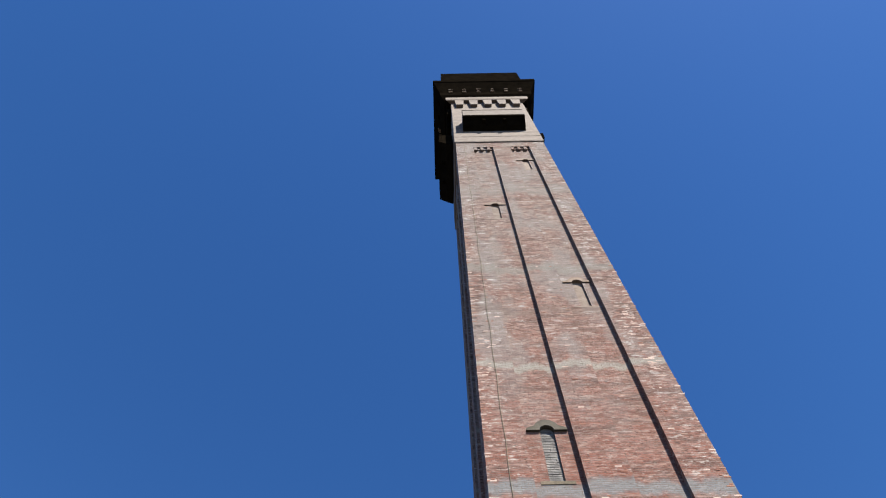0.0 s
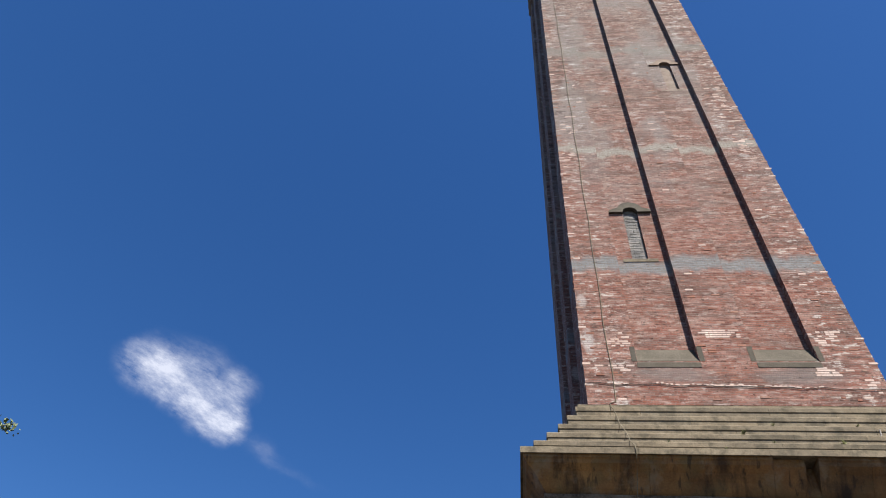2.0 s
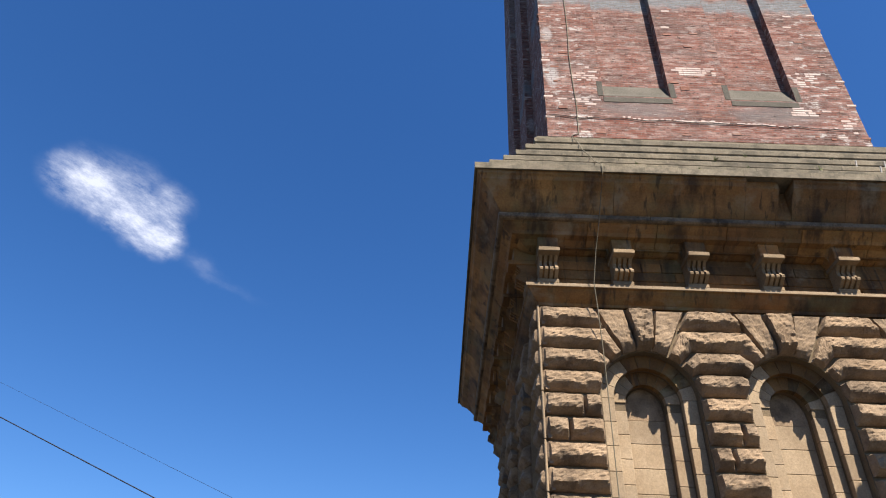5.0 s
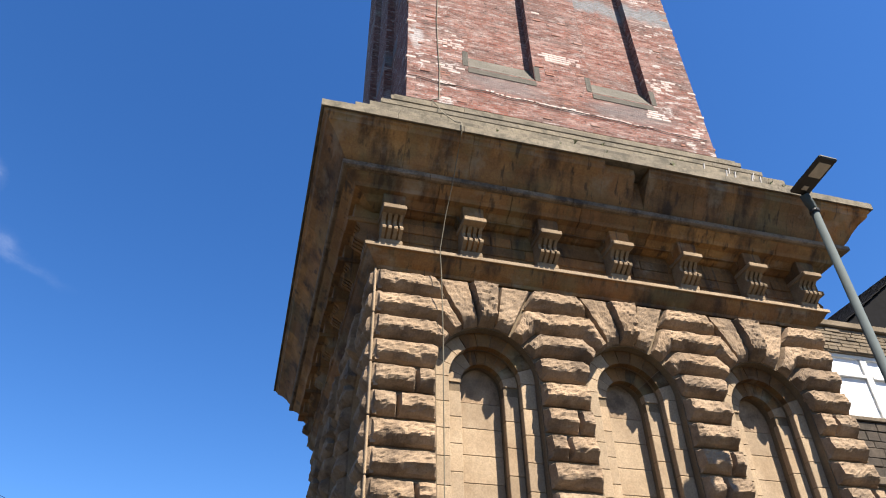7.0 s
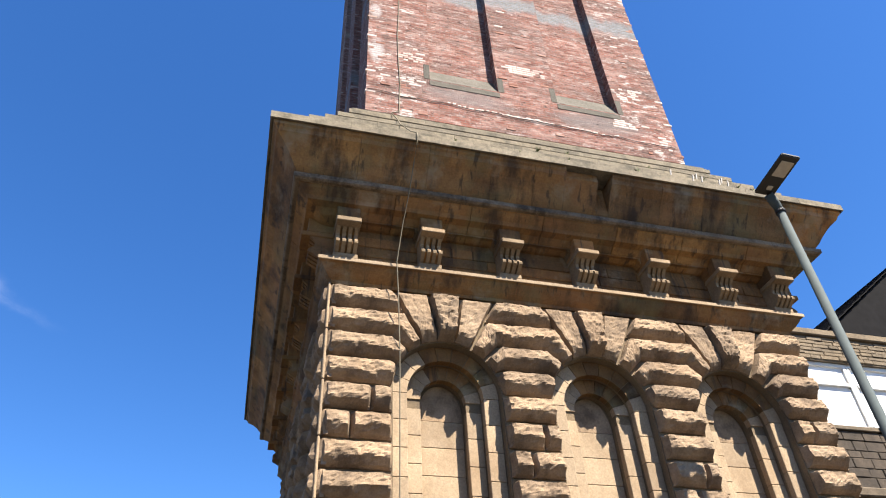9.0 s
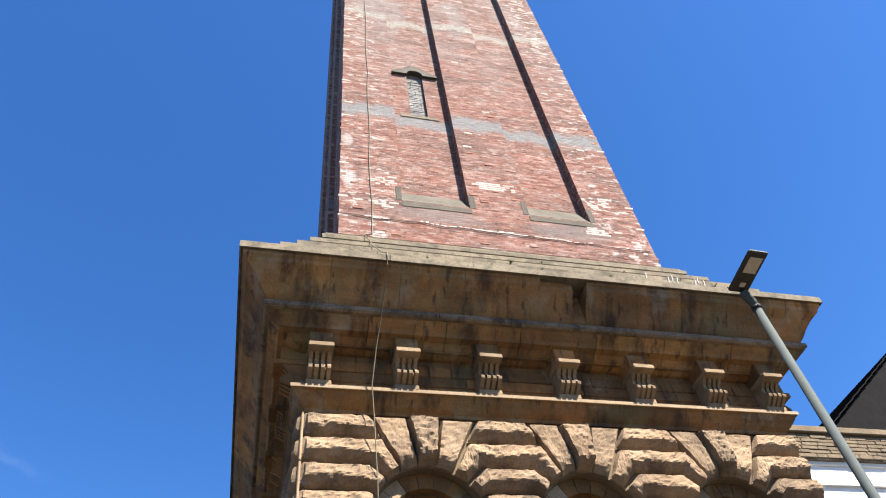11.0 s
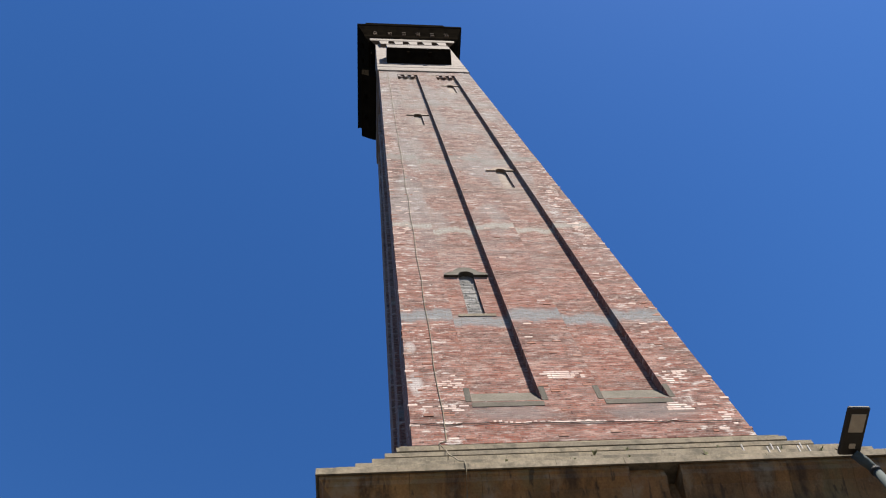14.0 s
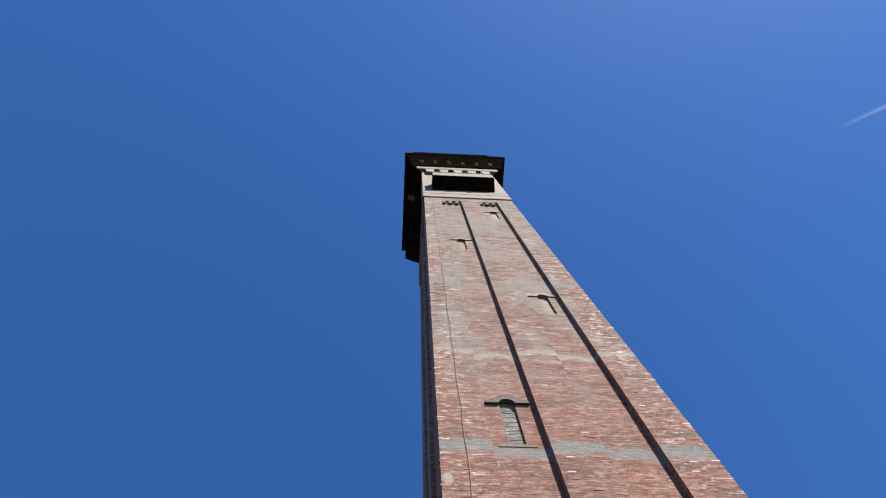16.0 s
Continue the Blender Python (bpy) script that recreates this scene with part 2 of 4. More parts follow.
# paler stone with sunlight put into the colour, for the brackets' front parts
LIT_CARVED = stone("lit_bracket_stone", (0.1672, 0.1162, 0.0686), (0.264, 0.1954, 0.1232), (0.0792, 0.051, 0.0308), 0.55, 10, 0.4, False)
STEP = stone("lichened_step_stone", (0.123, 0.1033, 0.0754), (0.1927, 0.1656, 0.123), (0.0508, 0.0443, 0.0312), 0.75, 9, 0.6, False, 2.4)
HOODSTONE = stone("weathered_hood_stone", (0.1496, 0.1144, 0.095), (0.2112, 0.1672, 0.1408), (0.088, 0.066, 0.0528), 0.5, 10, 0.5, False, 1.6)
PATCH = stone("brown_blocking", (0.1485, 0.1215, 0.108), (0.2115, 0.18, 0.162), (0.108, 0.0675, 0.054), 0.5, 14, 0.5, False, 3.0)
DRESS = stone("green_grey_dressing", (0.053, 0.0476, 0.0394), (0.0898, 0.083, 0.0707), (0.0408, 0.0374, 0.0272), 0.5, 10, 0.5, False, 1.6)
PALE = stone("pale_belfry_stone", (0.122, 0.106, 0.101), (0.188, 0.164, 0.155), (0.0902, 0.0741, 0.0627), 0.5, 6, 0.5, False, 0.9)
# soot of the crown; also painted shade on the belfry's flanks
SOOT_SHADE = stone("sooted_and_shaded_stone", (0.006, 0.005, 0.004), (0.011, 0.009, 0.0065), (0.003, 0.0025, 0.002), 0.6, 6, 0.5)
SOOT_SHADE.node_tree.nodes["Principled BSDF"].inputs["Specular IOR Level"].default_value = 0.0
BRICK = brickwork("weathered_red_brick")
LOOSE = stone("loose_brick", (0.1615, 0.0627, 0.0437), (0.2565, 0.133, 0.0997), (0.323, 0.2565, 0.2185), 0.5, 12, 0.5, False)
WHITE = stone("limewashed_brick", (0.4048, 0.3174, 0.2898), (0.5152, 0.4278, 0.4002), (0.276, 0.1564, 0.1288), 0.35, 16, 0.4, False)
BLOCKED = stone("grey_blocking", (0.1275, 0.1292, 0.1343), (0.2295, 0.2295, 0.2338), (0.0723, 0.0723, 0.0765), 0.7, 14, 0.7, False, 4.0)
HOUSE = stone("house_stone", (0.1104, 0.0846, 0.0552), (0.1748, 0.138, 0.0966), (0.046, 0.035, 0.0258), 0.5, 6, 0.8, False)
DARK_HOUSE = stone("dark_house_stone", (0.045, 0.034, 0.025), (0.085, 0.066, 0.05), (0.02, 0.016, 0.012), 0.6, 6, 0.8, False)
SLATE = plain("slate", (0.008, 0.0078, 0.0085), 0.9, 0, 0.3, 3)
SLATE.node_tree.nodes["Principled BSDF"].inputs["Specular IOR Level"].default_value = 0.05
PAINT = plain("white_paint", (0.527, 0.5185, 0.493), 0.5, 0, 0.05, 4)
BLIND = plain("white_blind", (0.612, 0.612, 0.612), 0.6, 0, 0.03, 2)
GALV = plain("grey_painted_steel", (0.0425, 0.0544, 0.0561), 0.85, 0.0, 0.15, 5)
HEAD = plain("dark_lamp_housing", (0.022, 0.019, 0.016), 0.6, 0.0, 0.15, 9)
LENS = plain("lamp_lens", (0.357, 0.3145, 0.255), 0.3, 0, 0.12, 14)
ROPE = plain("cable_sheath", (0.119, 0.1015, 0.07), 0.8, 0, 0.2, 10)
WIRE = plain("black_wire", (0.012, 0.012, 0.015), 0.6, 0, 0.1, 3)
LEAF = plain("leaf", (0.105, 0.135, 0.06), 0.6, 0, 0.35, 8)
WEED = plain("weed", (0.085, 0.09, 0.032), 0.7, 0, 0.35, 20)
BARK = plain("bark", (0.11, 0.085, 0.06), 0.9, 0, 0.3, 9)
TARMAC = plain("tarmac", (0.05, 0.049, 0.047), 0.9, 0, 0.25, 2)
GROUND = plain("paved_ground", (0.05, 0.044, 0.037), 0.9, 0, 0.2, 0.8)
METAL = plain("iron_fixing", (0.28, 0.26, 0.24), 0.6, 0.0, 0.2, 20)


# ---- mesh helpers ----
def mesh_of(name, verts, faces, material, smooth=False):
    me = bpy.data.meshes.new(name)
    me.from_pydata([tuple(v) for v in verts], [], faces)
    bm = bmesh.new()
    bm.from_mesh(me)
    bmesh.ops.recalc_face_normals(bm, faces=bm.faces)
    bm.to_mesh(me)
    bm.free()
    me.materials.append(material)
    if smooth:
        me.polygons.foreach_set("use_smooth", [True] * len(me.polygons))
    return me


def child(name, me, parent, label="", m=None):
    ob = new(name, me)
    ob.parent = parent
    if m is not None:
        ob.matrix_basis = m
    return tagged(ob, label) if label else ob


def empty(name, x, y, z):
    ob = new(name)
    ob.location = (x, y, z)
    return ob


def box_data(boxes, bevel=0.0):
    """Verts and faces of boxes (x0, x1, y0, y1, z0, z1) with chamfered upright and level edges."""
    verts, faces = [], []
    for x0, x1, y0, y1, z0, z1 in boxes:
        n = len(verts)
        b = min(bevel, 0.3 * min(x1 - x0, y1 - y0, z1 - z0))
        if b <= 0:
            verts += [(x, y, z) for z in (z0, z1) for x, y in ((x0, y0), (x1, y0), (x1, y1), (x0, y1))]
            faces += [[n + i for i in f] for f in ((3, 2, 1, 0), (4, 5, 6, 7), (0, 1, 5, 4), (1, 2, 6, 5), (2, 3, 7, 6), (3, 0, 4, 7))]
            continue
        rings = []
        for z, k in ((z0, b), (z0 + b, 0), (z1 - b, 0), (z1, b)):
            c = [(x0 + k + b, y0 + k), (x1 - k - b, y0 + k), (x1 - k, y0 + k + b), (x1 - k, y1 - k - b), (x1 - k - b, y1 - k), (x0 + k + b, y1 - k), (x0 + k, y1 - k - b), (x0 + k, y0 + k + b)]
            rings.append([len(verts) + i for i in range(8)])
            verts += [(x, y, z) for x, y in c]
        faces += [rings[0][::-1], rings[3]]
        for lo, hi in zip(rings, rings[1:]):
            faces += [[lo[i], lo[(i + 1) % 8], hi[(i + 1) % 8], hi[i]] for i in range(8)]
    return verts, faces


def boxes(name, items, material, parent=None, bevel=0.0, label="", m=None):
    me = mesh_of(name, *box_data(items, bevel), material)
    if parent is None:
        ob = new(name, me)
        return tagged(ob, label) if label else ob
    return child(name, me, parent, label, m)


def tube_data(points, radius, sides=8, end=None):
    verts, faces = [], []
    pts = [Vector(p) for p in points]
    for i, p in enumerate(pts):
        d = (pts[min(i + 1, len(pts) - 1)] - pts[max(i - 1, 0)]).normalized()
        a = d.orthogonal().normalized() if abs(d.z) > 0.9 else d.cross(Vector((0, 0, 1))).normalized()
        b = d.cross(a)
        r = radius if end is None else radius + (end - radius) * i / (len(pts) - 1)
        verts += [p + r * (math.cos(2 * math.pi * k / sides) * a + math.sin(2 * math.pi * k / sides) * b) for k in range(sides)]
    for i in range(len(pts) - 1):
        for k in range(sides):
            j = (k + 1) % sides
            faces.append([i * sides + k, i * sides + j, (i + 1) * sides + j, (i + 1) * sides + k])
    faces += [list(range(sides))[::-1], [len(verts) - sides + k for k in range(sides)]]
    return verts, faces


# ---- ground ----
Z0 = -0.45
tagged(boxes("ground", [(-2500, 2500, -2500, 2500, Z0 - 1, Z0)], GROUND), "grey paved ground that reaches the horizon", "ground", kind="structure")
tagged(boxes("road", [(-200, 200, -9, 4.5, Z0 + 0.004, Z0 + 0.02)], TARMAC), "dark tarmac street in front of the chimney", "road", kind="structure")

# ---- the chimney: stone base ----
CX, CY = 0.15, 19.43
FACE, CORE = 4.40, 4.27
SPRING, RADIUS = 6.02, 0.86
ARCHES = (-2.45, 0.13, 2.71)
ROW, TOP_ROW = 0.436, 7.74
chimney = tagged(empty("chimney", CX, CY, Z0), "very tall square red brick mill chimney on a rusticated sandstone base", "chimney")
BASE = Matrix.Translation((-CX, -CY, -Z0))


def front(u, d, z):
    """A place on the street side: u along the face, d out from the axis."""
    return (CX + u, CY - d, z)


def side_turn(k):
    """Turns a mesh of the street side to the side k quarter turns on, in the chimney's own space."""
    return pose(0, 0, 0, 0, 0, -90 * k) @ BASE


def rock_block(name, top, bottom, parent, nz=12, step=0.05, proud=0.15, margin=0.02, seed=0, turn=0, label="", low=0.36, edges=(0.0, 0.90, 0.98, 1.0)):
    """A rock-faced block between two polylines of (u, z); its face bulges and is broken unevenly."""
    def sample(line):
        seg = [math.dist(a, b) for a, b in zip(line, line[1:])]
        return seg
    n_seg = [max(1, round(max(a, b) / step)) for a, b in zip(sample(top), sample(bottom))]
    cols = [(i, k / n) for i, n in enumerate(n_seg) for k in range(n)] + [(len(n_seg) - 1, 1.0)]
    total = len(cols)
    off = Vector((seed * 3.7, seed * 1.3, seed * 5.1))
    verts, faces = [], []
    for ci, (i, f) in enumerate(cols):
        a = Vector(top[i]).lerp(Vector(top[i + 1]), f)
        b = Vector(bottom[i]).lerp(Vector(bottom[i + 1]), f)
        e = min(ci, total - 1 - ci)
        arris = low + 0.36 * low * noise.noise(Vector((a.x * 2.2, a.y * 0.7, 0.0)) + off) + 0.25 * low * noise.noise(Vector((a.x * 7.0, 0.0, a.y)) + off)
        for r in range(nz + 1):
            t = r / nz
            p = b.lerp(a, margin * 0.9 / max(0.1, (a - b).length) + t * (1 - margin * 1.8 / max(0.1, (a - b).length)))
            # undercut up to a broken arris, then a slightly battered face
            swell = (t / arris) ** 0.75 if t < arris else 1.0 - 0.34 * ((t - arris) / (1.0 - arris)) ** 1.2
            edge = edges[min(e, 3)]
            q = Vector((p.x, 0.0, p.y)) * 2.6 + off
            rough = 0.22 * noise.noise(q) + 0.30 * (0.3 - abs(noise.noise(q * 2.1))) + 0.24 * noise.noise(Vector((q.x * 3.2, 0, q.z * 5.5))) + 0.16 * noise.noise(q * 9.0) + 0.10 * noise.noise(q * 19.0)
            d = CORE + 0.035 + proud * swell * edge * (0.88 + 0.58 * rough)
            if r in (0, nz) or e == 0:
                d = CORE + 0.03 + 0.03 * abs(rough)
            wob = 0.012 * noise.noise(q * 3.1 + Vector((9, 0, 0)))
            verts.append(front(p.x + wob, d, p.y + wob * 0.7))
    w = nz + 1
    for c in range(total - 1):
        for r in range(nz):
            faces.append([c * w + r, (c + 1) * w + r, (c + 1) * w + r + 1, c * w + r + 1])
    n = len(verts)
    rim = [c * w for c in range(total)] + [(total - 1) * w + r for r in range(1, w)] + [c * w + nz for c in range(total - 2, -1, -1)] + [r for r in range(nz - 1, 0, -1)]
    for i in rim:
        x, y, z = verts[i]
        verts.append((x, CY - CORE + 0.03, z))
    for k in range(len(rim)):
        j = (k + 1) % len(rim)
        faces.append([rim[k], rim[j], n + j, n + k])
    me = mesh_of(name, verts, faces, ROCK)
    return child(name, me, parent, label)


def arch_path(r, bottom, n=18):
    return [(-r, bottom), (-r, SPRING)] + [(-r * math.cos(math.pi * k / n), SPRING + r * math.sin(math.pi * k / n)) for k in range(1, n)] + [(r, SPRING), (r, bottom)]


ORDER = 0.245
DEPTH = 0.175
BACK = CORE - 2 * DEPTH - 0.22


def base_side(turn, detailed):
    zb, zt = Z0, 8.0
    # core wall with three arched openings
    verts, faces = [], []

    def quad(*p):
        n = len(verts)
        verts.extend(p)
        faces.append(list(range(n, n + len(p))))

    edges = [-CORE] + [e for a in ARCHES for e in (a - RADIUS, a + RADIUS)] + [CORE]
    for a, b in zip(edges[::2], edges[1::2]):
        quad(front(a, CORE, zb), front(b, CORE, zb), front(b, CORE, zt), front(a, CORE, zt))
    for a in ARCHES:
        path = arch_path(RADIUS, zb)[1:-1]
        for (x0, z0), (x1, z1) in zip(path, path[1:]):
            quad(front(a + x0, CORE, z0), front(a + x1, CORE, z1), front(a + x1, CORE, zt), front(a + x0, CORE, zt))
    wall = child("base_wall", mesh_of("base_wall", verts, faces, JOINT), chimney, "rusticated sandstone wall with three blind arched niches", side_turn(turn))
    wall["kind"] = "structure"
    # niches: two stepped orders and a flat back
    for a in ARCHES:
        v, f = [], []
        rings = []
        for r, d in ((RADIUS, CORE), (RADIUS, CORE - DEPTH), (RADIUS - ORDER, CORE - DEPTH), (RADIUS - ORDER, CORE - 2 * DEPTH), (RADIUS - 2 * ORDER, CORE - 2 * DEPTH), (RADIUS - 2 * ORDER, BACK)):
            p = arch_path(r, zb)
            rings.append((len(v), len(p)))
            v += [front(a + x, d, z) for x, z in p]
        for (s0, n), (s1, _) in zip(rings, rings[1:]):
            f += [[s0 + i, s0 + i + 1, s1 + i + 1, s1 + i] for i in range(n - 1)]
        s, n = rings[-1]
        f.append([s + i for i in range(n)])
        niche = child("niche", mesh_of("niche", v, f, JOINT), wall, "stepped arched niche of smooth yellow sandstone")
        if not detailed:
            niche.data.materials[0] = ASHLAR
            continue
        # smooth ashlar facing of the jambs and the back, course by course
        k = 0
        z = SPRING
        while z > 1.2:
            z1, z0 = z - 0.003, z - ROW + 0.003
            for s in (-1, 1):
                for o in (0, 1):
                    r1, r0 = RADIUS - o * ORDER, RADIUS - (o + 1) * ORDER
                    d1 = CORE - (o + 1) * DEPTH
                    dz = 0.16 if o else 0.0
                    u = sorted((a + s * (r1 - 0.004), a + s * (r0 - 0.007)))
                    boxes("ashlar_block", [(CX + u[0], CX + u[1], CY - d1 - 0.022, CY - d1 + 0.1, z0 - dz, z1 - dz)], ASHLAR, niche, 0.008)
            dz = 0.24
            rb = RADIUS - 2 * ORDER
            boxes("ashlar_block", [(CX + a - rb + 0.003, CX + a + rb - 0.003, CY - BACK - 0.022, CY - BACK + 0.06, z0 - dz, z1 - dz)], ASHLAR, niche, 0.008)
            z -= ROW
            k += 1
        # arch stones of the two orders
        for o in (0, 1):
            r1, r0 = RADIUS - o * ORDER, RADIUS - (o + 1) * ORDER
            d1 = CORE - (o + 1) * DEPTH
            for q in range(9):
                a0, a1 = math.pi * q / 9 + 0.008, math.pi * (q + 1) / 9 - 0.008
                v, f = [], []
                for j in range(4):
                    an = a0 + (a1 - a0) * j / 3
                    for r, d in ((r0 - 0.007, d1 - 0.1), (r0 - 0.007, d1 + 0.022), (r1 - 0.004, d1 + 0.022), (r1 - 0.004, d1 - 0.1)):
                        v.append(front(a - r * math.cos(an), d, SPRING + r * math.sin(an)))
                for j in range(3):
                    f += [[j * 4 + i, j * 4 + (i + 1) % 4, j * 4 + 4 + (i + 1) % 4, j * 4 + 4 + i] for i in range(4)]
                f += [[0, 1, 2, 3], [12, 13, 14, 15]]
                # stained stone, darkened as the arch head's shade; ashlar where sun reaches
                child("arch_stone", mesh_of("arch_stone", v, f, ASHLAR if q in (0, 1, 2, 8) else SHADE_STONE), niche)
        rb = RADIUS - 2 * ORDER
        pts = [(a - rb * math.cos(math.pi * q / 14), SPRING - 0.24 + (rb + 0.24) * math.sin(math.pi * q / 14)) for q in range(15)]
        dd = BACK
        v = [front(x, dd + 0.022, z) for x, z in pts] + [front(x, dd - 0.05, z) for x, z in pts]
        f = [list(range(15)), list(range(29, 14, -1))] + [[i, (i + 1) % 15, 15 + (i + 1) % 15, 15 + i] for i in range(15)]
        # browner rock colour in place of ashlar stands in for the head's shade
        child("tympanum", mesh_of("tympanum", v, f, ROCK), niche, "arch head of the niche, coloured browner for its shade")
    # rock-faced courses
    seed = turn * 100
    angles = (math.radians(27), math.radians(46), math.radians(66), math.radians(88))
    key = math.radians(9)
    g = 0.012

    def joint(a, s, ang, z):
        """Where the radial joint of the arch at a meets the level z."""
        return (a + s * (z - SPRING) * math.tan(ang), z)

    def intrados(a, s, ang):
        return (a + s * (RADIUS + 0.015) * math.sin(ang), SPRING + (RADIUS + 0.015) * math.cos(ang))

    e, e_out = FACE - 0.075, FACE - 0.015
    spans = [(None, ARCHES[0]), (ARCHES[0], ARCHES[1]), (ARCHES[1], ARCHES[2]), (ARCHES[2], None)]
    for a in ARCHES:
        for s, lo, hi in ((0, -key, key), (-1, key, angles[0]), (1, key, angles[0])):
            seed += 1
            if s == 0:
                t = [joint(a, 1, -key, TOP_ROW), joint(a, 1, key, TOP_ROW)]
                b = [intrados(a, 1, -key), intrados(a, 1, key)]
            else:
                t = sorted([joint(a, s, lo + 0.008, TOP_ROW), joint(a, s, hi - 0.006, TOP_ROW)])
                b = sorted([intrados(a, s, lo + 0.008), intrados(a, s, hi - 0.006)])
            rock_block("voussoir", t, b, wall, 18, 0.04, 0.27 if s == 0 else 0.13, 0.008, seed, turn, "", 0.15, (0.0, 0.97, 1.0, 1.0))
    for k in range(4):
        zt_, zb_ = TOP_ROW - k * ROW - g, TOP_ROW - (k + 1) * ROW + g
        for a0, a1 in spans:
            seed += 1
            top, bot = [], []
            a_top = angles[k - 1] if k else None
            a_bot = angles[k]
            if a0 is None:
                top.append((-e, zt_)), bot.append((-e, zb_))
            elif k == 0:
                top.append(joint(a0, 1, angles[0] + 0.008, zt_)), bot.append(joint(a0, 1, angles[0] + 0.008, zb_))
            else:
                top += [intrados(a0, 1, a_top + 0.02), joint(a0, 1, a_top + 0.02, zt_)]
                bot += [intrados(a0, 1, a_bot - 0.01), joint(a0, 1, a_bot - 0.01, zb_) if k < 3 else (a0 + RADIUS + 0.05, zb_)]
            if a1 is None:
                top.append((e_out, zt_)), bot.append((e_out, zb_))
            elif k == 0:
                top.append(joint(a1, -1, angles[0] + 0.008, zt_)), bot.append(joint(a1, -1, angles[0] + 0.008, zb_))
            else:
                top += [joint(a1, -1, a_top + 0.02, zt_), intrados(a1, -1, a_top + 0.02)]
                bot += [joint(a1, -1, a_bot - 0.01, zb_) if k < 3 else (a1 - RADIUS - 0.05, zb_), intrados(a1, -1, a_bot - 0.01)]
            rock_block("rusticated_block", top, bot, wall, 12 if detailed else 8, 0.045 if detailed else 0.07, 0.19, 0.02, seed, turn)
    k = 4
    while TOP_ROW - (k + 1) * ROW > (1.2 if detailed else 2.5):
        zt_, zb_ = TOP_ROW - k * ROW - g, TOP_ROW - (k + 1) * ROW + g
        for i, (a0, a1) in enumerate(spans):
            u0 = -e if a0 is None else a0 + RADIUS + 0.015
            u1 = e_out if a1 is None else a1 - RADIUS - 0.015
            cuts = [u0, u1]
            if (k * 5 + i * 3) % 4 in (0, 1):
                cuts = [u0, u0 + (u1 - u0) * (0.4 if (k + i) % 2 else 0.68), u1]
            for c0, c1 in zip(cuts, cuts[1:]):
                seed += 1
                rock_block("rusticated_block", [(c0 + 0.002, zt_), (c1 - 0.002, zt_)], [(c0 + 0.002, zb_), (c1 - 0.002, zb_)], wall, 12 if detailed else 8, 0.045 if detailed else 0.07, 0.19, 0.02, seed, turn)
        k += 1


base_side(0, True)
base_side(1, False)
# plain walls close the base on the sides turned away
child("base_wall", mesh_of("base_wall", *box_data([(CX - CORE + 0.3, CX + CORE, CY - CORE + 1.0, CY + CORE, Z0, 8.0)]), JOINT), chimney, m=BASE)
# smooth corner margins
for u, v in ((-1, -1),):
    x, y = CX + u * (FACE - 0.04), CY + v * (FACE - 0.04)
    z = TOP_ROW
    while z > 1.0:
        boxes("corner_margin", [(x - 0.02, x + 0.02, y - 0.02, y + 0.02, z - ROW * 2 + 0.008, z)], ASHLAR, chimney, 0.012, m=BASE)
        z -= ROW * 2
boxes("corner_core", [(CX - CORE - 0.01, CX - CORE + 0.3, CY - CORE - 0.01, CY - CORE + 0.3, Z0, 8.0)], JOINT, chimney, m=BASE)
boxes("corner_core", [(CX + CORE - 0.3, CX + CORE + 0.01, CY - CORE - 0.01, CY - CORE + 0.3, Z0, 8.0)], JOINT, chimney, m=BASE)


def ring_piece(profile, k, u0, u1, cx=CX, cy=CY, jag=0.0):
    """Verts and faces of a moulding's length on the side k; the profile is a closed loop of (d, z); None: mitred at the corner."""
    verts, faces = [], []
    rot = Matrix.Rotation(radians(-90 * k), 3, "Z")
    n = len(profile)
    for u in (u0, u1):
        for d, z in profile:
            uu = (-d if u is u0 else d) if u is None else u
            if u0 is None and u is u0 and u1 is None:
                uu = -d
            p = rot @ Vector((uu, -d, 0))
            verts.append((cx + p.x, cy + p.y, z))
    if u0 is None and u1 is None:
        for i, (d, z) in enumerate(profile):
            p = rot @ Vector((d, -d, 0))
            verts[n + i] = (cx + p.x, cy + p.y, z)
    faces = [[i, (i + 1) % n, n + (i + 1) % n, n + i] for i in range(n)] + [list(range(n))[::-1], [n + i for i in range(n)]]
    return verts, faces


def ring(name, profile, material, parent, sides=(0, 1, 2, 3), joints=(), label="", piece="", gap=0.008, cx=CX, cy=CY, base=BASE, broken=None):
    """A square moulding round the chimney; with joints, the sides seen are single stones."""
    main = None
    for k in sides:
        cut = [None, *joints, None] if k in (0, 1) else [None, None]
        for i, (a, b) in enumerate(zip(cut, cut[1:])):
            line = [(min(d, broken[i]), z) for d, z in profile] if broken and i in broken and k == 0 else profile
            v, f = ring_piece(line, k, None if a is None else a + gap / 2, None if b is None else b - gap / 2, cx, cy)
            nm = name if main is None or not piece else piece
            ob = child(nm, mesh_of(nm, v, f, material), parent if main is None or not piece else main, label if main is None else "", base if main is None or not piece else None)
            if main is None:
                main = ob
    return main


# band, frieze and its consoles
# the shade under the fillet is in the stone's darker tone
ring("string_course", [(4.2, 8.115), (4.55, 8.115), (4.57, 8.10), (4.57, 8.05), (4.535, 8.03), (4.50, 7.97), (4.42, 7.88), (4.345, 7.82), (4.335, 7.76), (4.2, 7.76)], SHADE_STONE, chimney, joints=(-3.0, -1.2, 0.6, 2.3, 3.6), gap=0.003, label="moulded sandstone string course", piece="course_stone")
